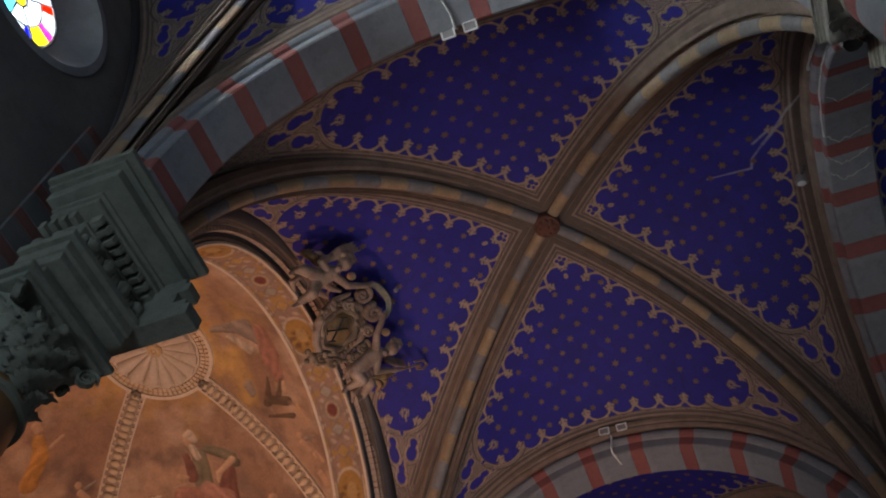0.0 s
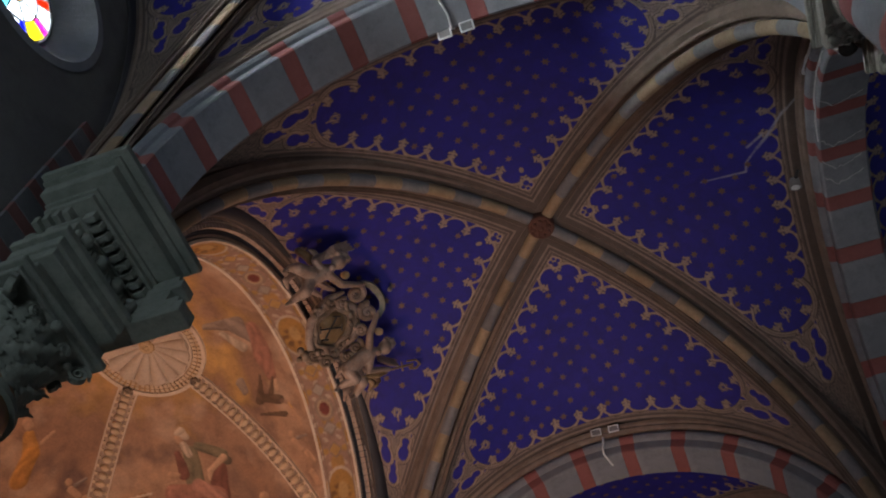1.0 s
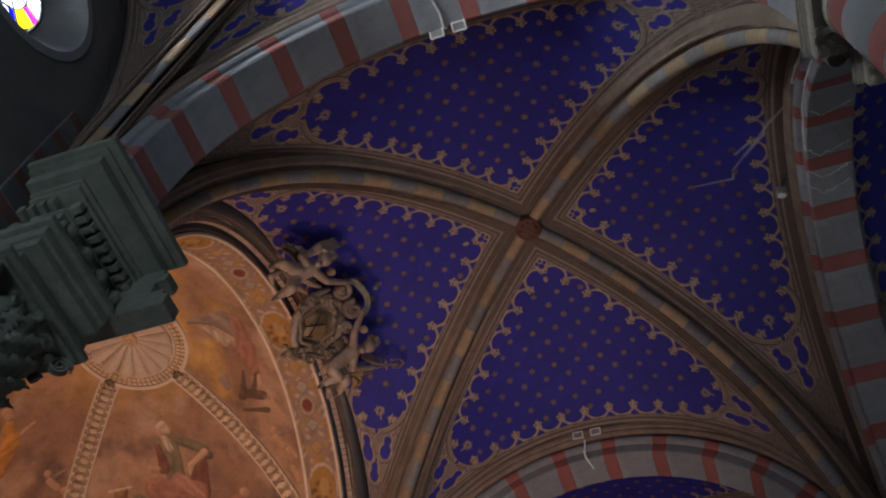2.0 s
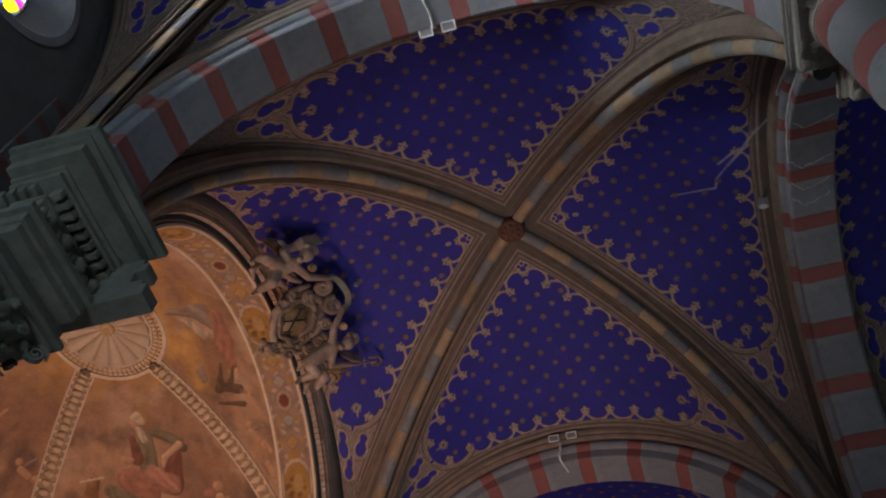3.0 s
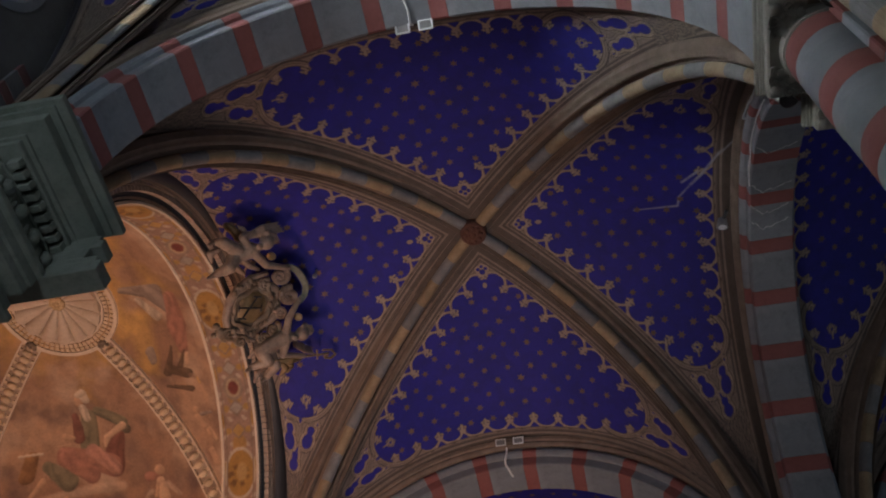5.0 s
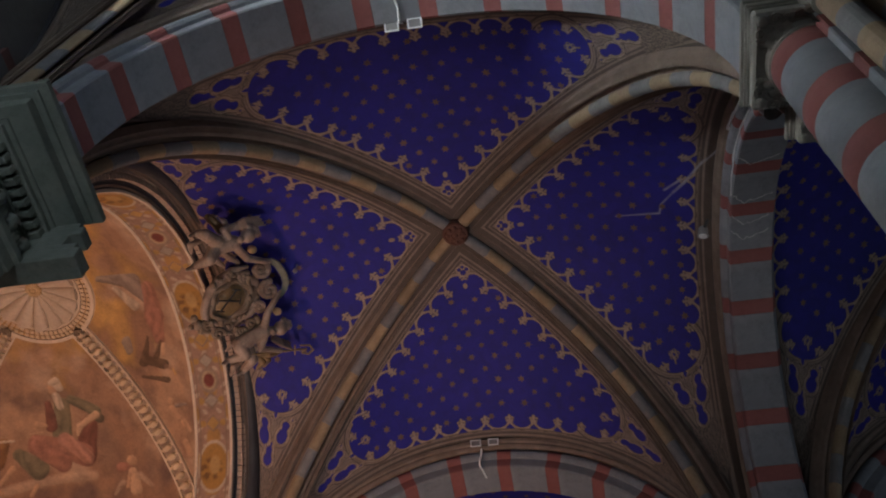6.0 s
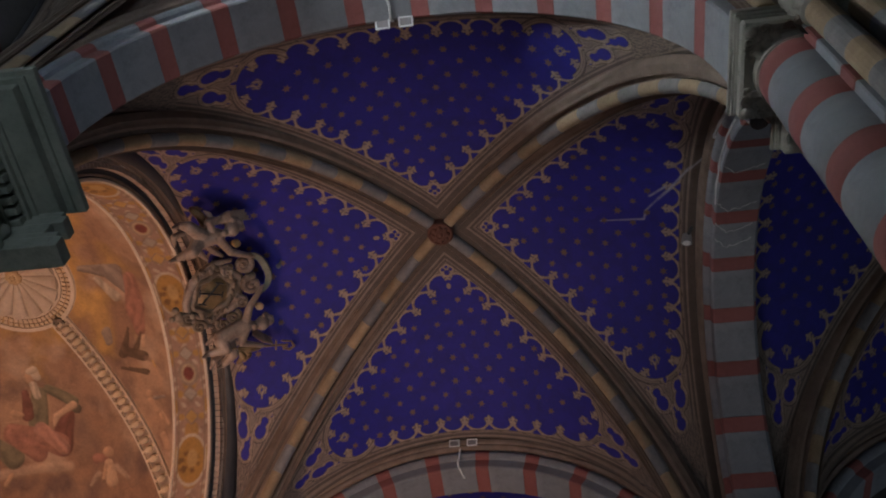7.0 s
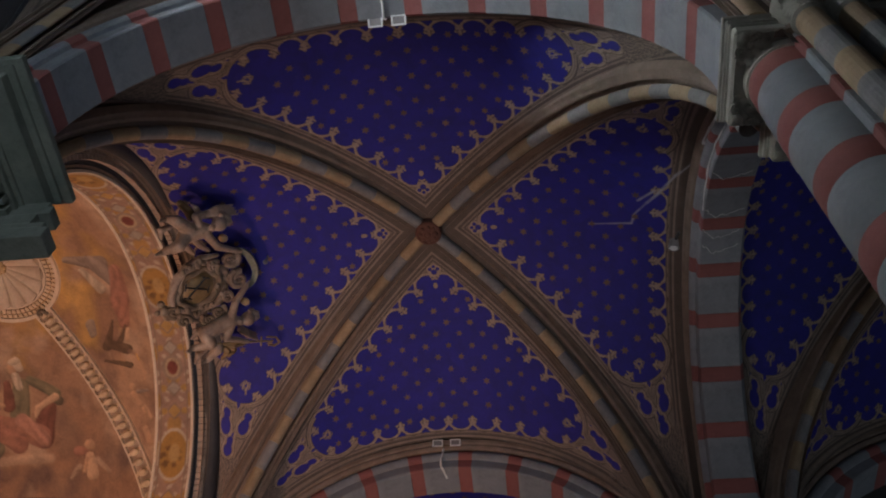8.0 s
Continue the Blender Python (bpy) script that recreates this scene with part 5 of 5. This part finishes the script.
hook.location = relief(75, -53, 0.12)


# ---------------------------------------------------------------- lamps, cables
def floodlight(at, turn, label):
    f = thing("floodlight", at, label, "lamp", "floodlights on the arches")
    f.matrix_world = Matrix.Translation(at) @ turn
    bm = bmesh.new()
    add_box(bm, (-0.105, -0.05, -0.075), (0.105, 0.03, 0.075), 0.012)
    part("housing", bm, BLACK, f)
    bm = bmesh.new()
    for lo, hi in (((-0.115, -0.065, -0.085), (0.115, -0.045, -0.058)), ((-0.115, -0.065, 0.058), (0.115, -0.045, 0.085)), ((-0.115, -0.065, -0.058), (-0.088, -0.045, 0.058)), ((0.088, -0.065, -0.058), (0.115, -0.045, 0.058))):
        add_box(bm, lo, hi, 0.004)
    part("frame", bm, WHITE, f, "white frame")
    part("lens", box((-0.088, -0.058, -0.058), (0.088, -0.052, 0.058)), SLATE, f)
    for x in (-0.11, 0.11):
        bm = bmesh.new()
        add_limb(bm, (x, 0.0, 0.0), (x, 0.07, 0.06), 0.012, 0.012, 6)
        part("bracket", bm, BLACK, f)
    return f


tilt = Matrix.Rotation(radians(15), 4, "X") @ Matrix.Scale(0.70, 4)
for x in (-0.155, 0.105):
    floodlight((x, -3.39, 11.43), Matrix.Rotation(radians(58), 4, "X") @ Matrix.Scale(0.72, 4), "small square floodlight with a white rim on the striped arch")
for x in (-0.185, 0.085):
    floodlight((x, 3.34, 11.83), tilt, "small white floodlight at the crown of the striped arch")


def cable(points, r, label):
    bm = bmesh.new()
    pts = [Vector(p) for p in points]
    for a, b in zip(pts, pts[1:]):
        add_limb(bm, a, b, r, r, 8)
    return tagged(new("cable", mesh_of("cable", bm, WHITE)), label, "cable")


def on_arch(x, y, out=0.012):
    """A point on the soffit of an arch that spans along x."""
    r = ARCH_R - out
    return (x, y, ARCH_Z + math.sqrt(r * r - x * x))


cable([(-0.05, -3.40, 11.50), (-0.06, -3.44, on_arch(-0.06, 0)[2]), on_arch(-0.05, -3.60), on_arch(-0.09, -3.80), on_arch(-0.08, -3.96)], 0.014, "white cable clipped across the striped arch")
cable([(-0.10, 3.34, 11.72), (-0.11, 3.36, 11.60), (-0.13, 3.355, 11.50), (-0.13, 3.40, 11.44), on_arch(-0.10, 3.46), on_arch(-0.06, 3.62)], 0.016, "white cable from the floodlights over the arch")

spot = thing("spotlight", (3.24, -0.10, 11.66), "small pale round spotlight on a bracket at the arch", "lamp")
bm = bmesh.new()
add_lathe(bm, [(0.02, 0.10), (0.075, 0.08), (0.085, 0.0), (0.09, -0.06), (0.10, -0.08)], seg=24)
part("housing", bm, SLATE, spot, smooth=True)
bm = bmesh.new()
add_lathe(bm, [(0.07, -0.082), (0.07, -0.087), (0.02, -0.10)], seg=24)
part("lens", bm, WHITE, spot)
bm = bmesh.new()
add_limb(bm, (0.02, -0.06, 0.06), (0.06, -0.17, 0.12), 0.03, 0.03, 8)
part("bracket", bm, BLACK, spot)
spot.matrix_world = Matrix.Translation((3.24, -0.10, 11.66)) @ Matrix.Rotation(radians(25), 4, "X") @ Matrix.Rotation(radians(10), 4, "Y") @ Matrix.Scale(0.75, 4)


# ---------------------------------------------------------------- added dark strip that hides the neighbouring vault's bright rim at the outer wall
rim_cover = thing("rim_cover", (0, 0, 0), "added dark strip over the vault's rim at the wall", "arch", kind="structure")
bm = bmesh.new()
add_sweep(bm, lambda a: [(u, NARROW_V + NARROW * r * math.cos(a), 8.02 + 1.11 * r * math.sin(a)) for u, r in ((-3.42, 3.52), (-3.42, 3.36), (-3.36, 3.34), (-3.34, 3.36), (-3.33, 3.42), (-3.33, 3.52))], [math.radians(8 + 164 * i / 60) for i in range(61)])
part("moulding", bm, DARKSTONE, rim_cover)


# ---------------------------------------------------------------- round stained-glass window
def stained(name, color):
    m, nt, nn, ln, bsdf = nodes_of(name)
    tr = nn.new("ShaderNodeBsdfTransparent")
    tr.inputs[0].default_value = (*color, 1)
    gl = nn.new("ShaderNodeBsdfGlossy")
    gl.inputs["Roughness"].default_value = 0.1
    mx = nn.new("ShaderNodeMixShader")
    mx.inputs[0].default_value = 0.04
    ln.new(tr.outputs[0], mx.inputs[1])
    ln.new(gl.outputs[0], mx.inputs[2])
    ln.new(mx.outputs[0], nn["Material Output"].inputs[0])
    return m


PANES = [stained("glass_" + n, c) for n, c in (("clear", (0.9, 0.95, 1.0)), ("blue", (0.04, 0.06, 0.85)), ("cyan", (0.30, 0.85, 0.98)), ("yellow", (0.95, 0.80, 0.10)), ("violet", (0.45, 0.15, 0.85)), ("red", (0.9, 0.10, 0.03)), ("green", (0.35, 0.92, 0.55)), ("magenta", (0.9, 0.12, 0.55)))]
win = thing("window_1", (OC_U - 0.30, OC_V, OC_Z), "round stained-glass window with bright coloured panes", "window", kind="structure")
G_R = OC_R * 0.63 - 0.01


def pane(r0, r1, a0, a1, m):
    bm = bmesh.new()
    n = 6
    front = [(r0 * math.cos(a0 + (a1 - a0) * i / n), r0 * math.sin(a0 + (a1 - a0) * i / n)) for i in range(n + 1)] + [(r1 * math.cos(a1 - (a1 - a0) * i / n), r1 * math.sin(a1 - (a1 - a0) * i / n)) for i in range(n + 1)]
    f = bm.faces.new([bm.verts.new((0, y, z)) for y, z in front])
    got = bmesh.ops.extrude_face_region(bm, geom=[f])["geom"]
    bmesh.ops.translate(bm, vec=(-0.006, 0, 0), verts=[g for g in got if isinstance(g, bmesh.types.BMVert)])
    ob = part("pane", bm, m, win)
    ob.visible_shadow = False


W_IN, W_OUT = 0.10, 0.495
LEADS = []
for k in range(8):
    a0 = k * math.pi / 4 + 0.25
    split = a0 + 0.56
    pane(W_IN, 0.30, a0, a0 + math.pi / 4, PANES[(0, 0, 6, 0, 3, 2, 0, 0)[k]])
    pane(0.304, W_OUT, a0, split, PANES[(0, 0, 2, 0, 6, 0, 0, 3)[k]])
    pane(0.304, W_OUT, split, a0 + math.pi / 4, PANES[(5, 1, 4, 5, 7, 4, 1, 7)[k]])
    pane(W_OUT + 0.004, G_R, a0 + 0.1, a0 + 0.1 + math.pi / 4, PANES[(0, 0, 2, 0, 0, 1, 0, 0)[k]])
    LEADS += [(a0, W_IN, W_OUT, 0.009), (split, 0.304, W_OUT, 0.006), (a0 + 0.1, W_OUT, G_R, 0.006)]
bm = bmesh.new()
for a0, r0, r1, w in LEADS:
    add_limb(bm, (0.004, r0 * math.cos(a0), r0 * math.sin(a0)), (0.004, r1 * math.cos(a0), r1 * math.sin(a0)), w, w, 6)
for r, w in ((W_IN, 0.008), (0.302, 0.006), (W_OUT, 0.006), (G_R, 0.008)):
    add_sweep(bm, lambda a: [(d, (r + o) * math.cos(a), (r + o) * math.sin(a)) for d, o in ((-w, -w), (0.01, -w), (0.01, w), (-w, w))], [2 * math.pi * i / 48 for i in range(48)], True)
part("lead_bars", bm, BLACK, win)
pane(0.001, 0.098, 0, 2 * math.pi - 0.001, PANES[3])

# Liner over the splay: the window's light is put into its lighter grey.
bm = bmesh.new()
add_sweep(bm, lambda a: [(0.305, (OC_R - 0.006) * math.cos(a), (OC_R - 0.006) * math.sin(a)), (0.315, (OC_R + 0.07) * math.cos(a), (OC_R + 0.07) * math.sin(a)), (0.325, (OC_R - 0.02) * math.cos(a), (OC_R - 0.02) * math.sin(a)), (-0.01, (G_R + 0.002) * math.cos(a), (G_R + 0.002) * math.sin(a)), (-0.02, (G_R + 0.03) * math.cos(a), (G_R + 0.03) * math.sin(a))], [2 * math.pi * i / 64 for i in range(64)], True)
part("splay", bm, GREY, win, "splayed surround in a lighter grey that stands in for window light")

glow, nt_, nn_, ln_, bs_ = nodes_of("bright_sky")
em = nn_.new("ShaderNodeEmission")
em.inputs[0].default_value, em.inputs[1].default_value = (0.85, 0.93, 1.0, 1), 110.0
ln_.new(em.outputs[0], nn_["Material Output"].inputs[0])
bm = bmesh.new()
bm.faces.new([bm.verts.new(p) for p in ((-7.6, -9.0, 6.5), (-7.6, -3.2, 6.5), (-7.6, -3.2, 14.5), (-7.6, -9.0, 14.5))])
tagged(new("backdrop", mesh_of("backdrop", bm, glow)), "bright overcast sky outside the round window", "sky", kind="structure")


# ---------------------------------------------------------------- pale cracks in the painted plaster of the right-hand arch
CRACKED = plaster("crack_filler", (0.46, 0.45, 0.44), (0.55, 0.54, 0.52), scale=9.0)


def crack(points, width, label):
    """A thin ridge of filler on the soffit or edge of the arch: places as (across, degrees from the far foot, radius)."""
    bm = bmesh.new()
    pts = []
    for (w0, a0, r0), (w1, a1, r1) in zip(points, points[1:]):
        for i in range(5):
            t = i / 5
            pts.append((w0 + (w1 - w0) * t + rng.uniform(-0.012, 0.012), a0 + (a1 - a0) * t + rng.uniform(-0.4, 0.4), r0 + (r1 - r0) * t))
    place = lambda w, a, r: Vector((h + 0.08 + w, r * math.cos(math.radians(a)), ARCH_Z + r * math.sin(math.radians(a))))
    tube(bm, [place(*p) for p in pts], [width * rng.uniform(0.5, 1.2) for _ in pts], 6)
    return tagged(new("crack", mesh_of("crack", bm, CRACKED)), label, "crack", "plaster cracks", "structure")


S_R = ARCH_R + 0.001
for a in (104, 97, 92.5, 118):
    crack([(-0.24, a + 2, S_R), (-0.12, a - 1, S_R), (0.05, a, S_R), (0.24, a + 1.5, S_R)], 0.007, "pale hairline crack across the painted arch")
crack([(-0.275, 140, ARCH_R + 0.10), (-0.275, 126, ARCH_R + 0.12), (-0.275, 112, ARCH_R + 0.06), (-0.26, 104, ARCH_R + 0.01)], 0.011, "pale crack along the edge of the painted arch")
crack([(-0.345, 146, ARCH_R + 0.24), (-0.342, 138, ARCH_R + 0.22), (-0.345, 130, ARCH_R + 0.25), (-0.345, 122, ARCH_R + 0.28)], 0.018, "whitish streak along the moulding of the arch")
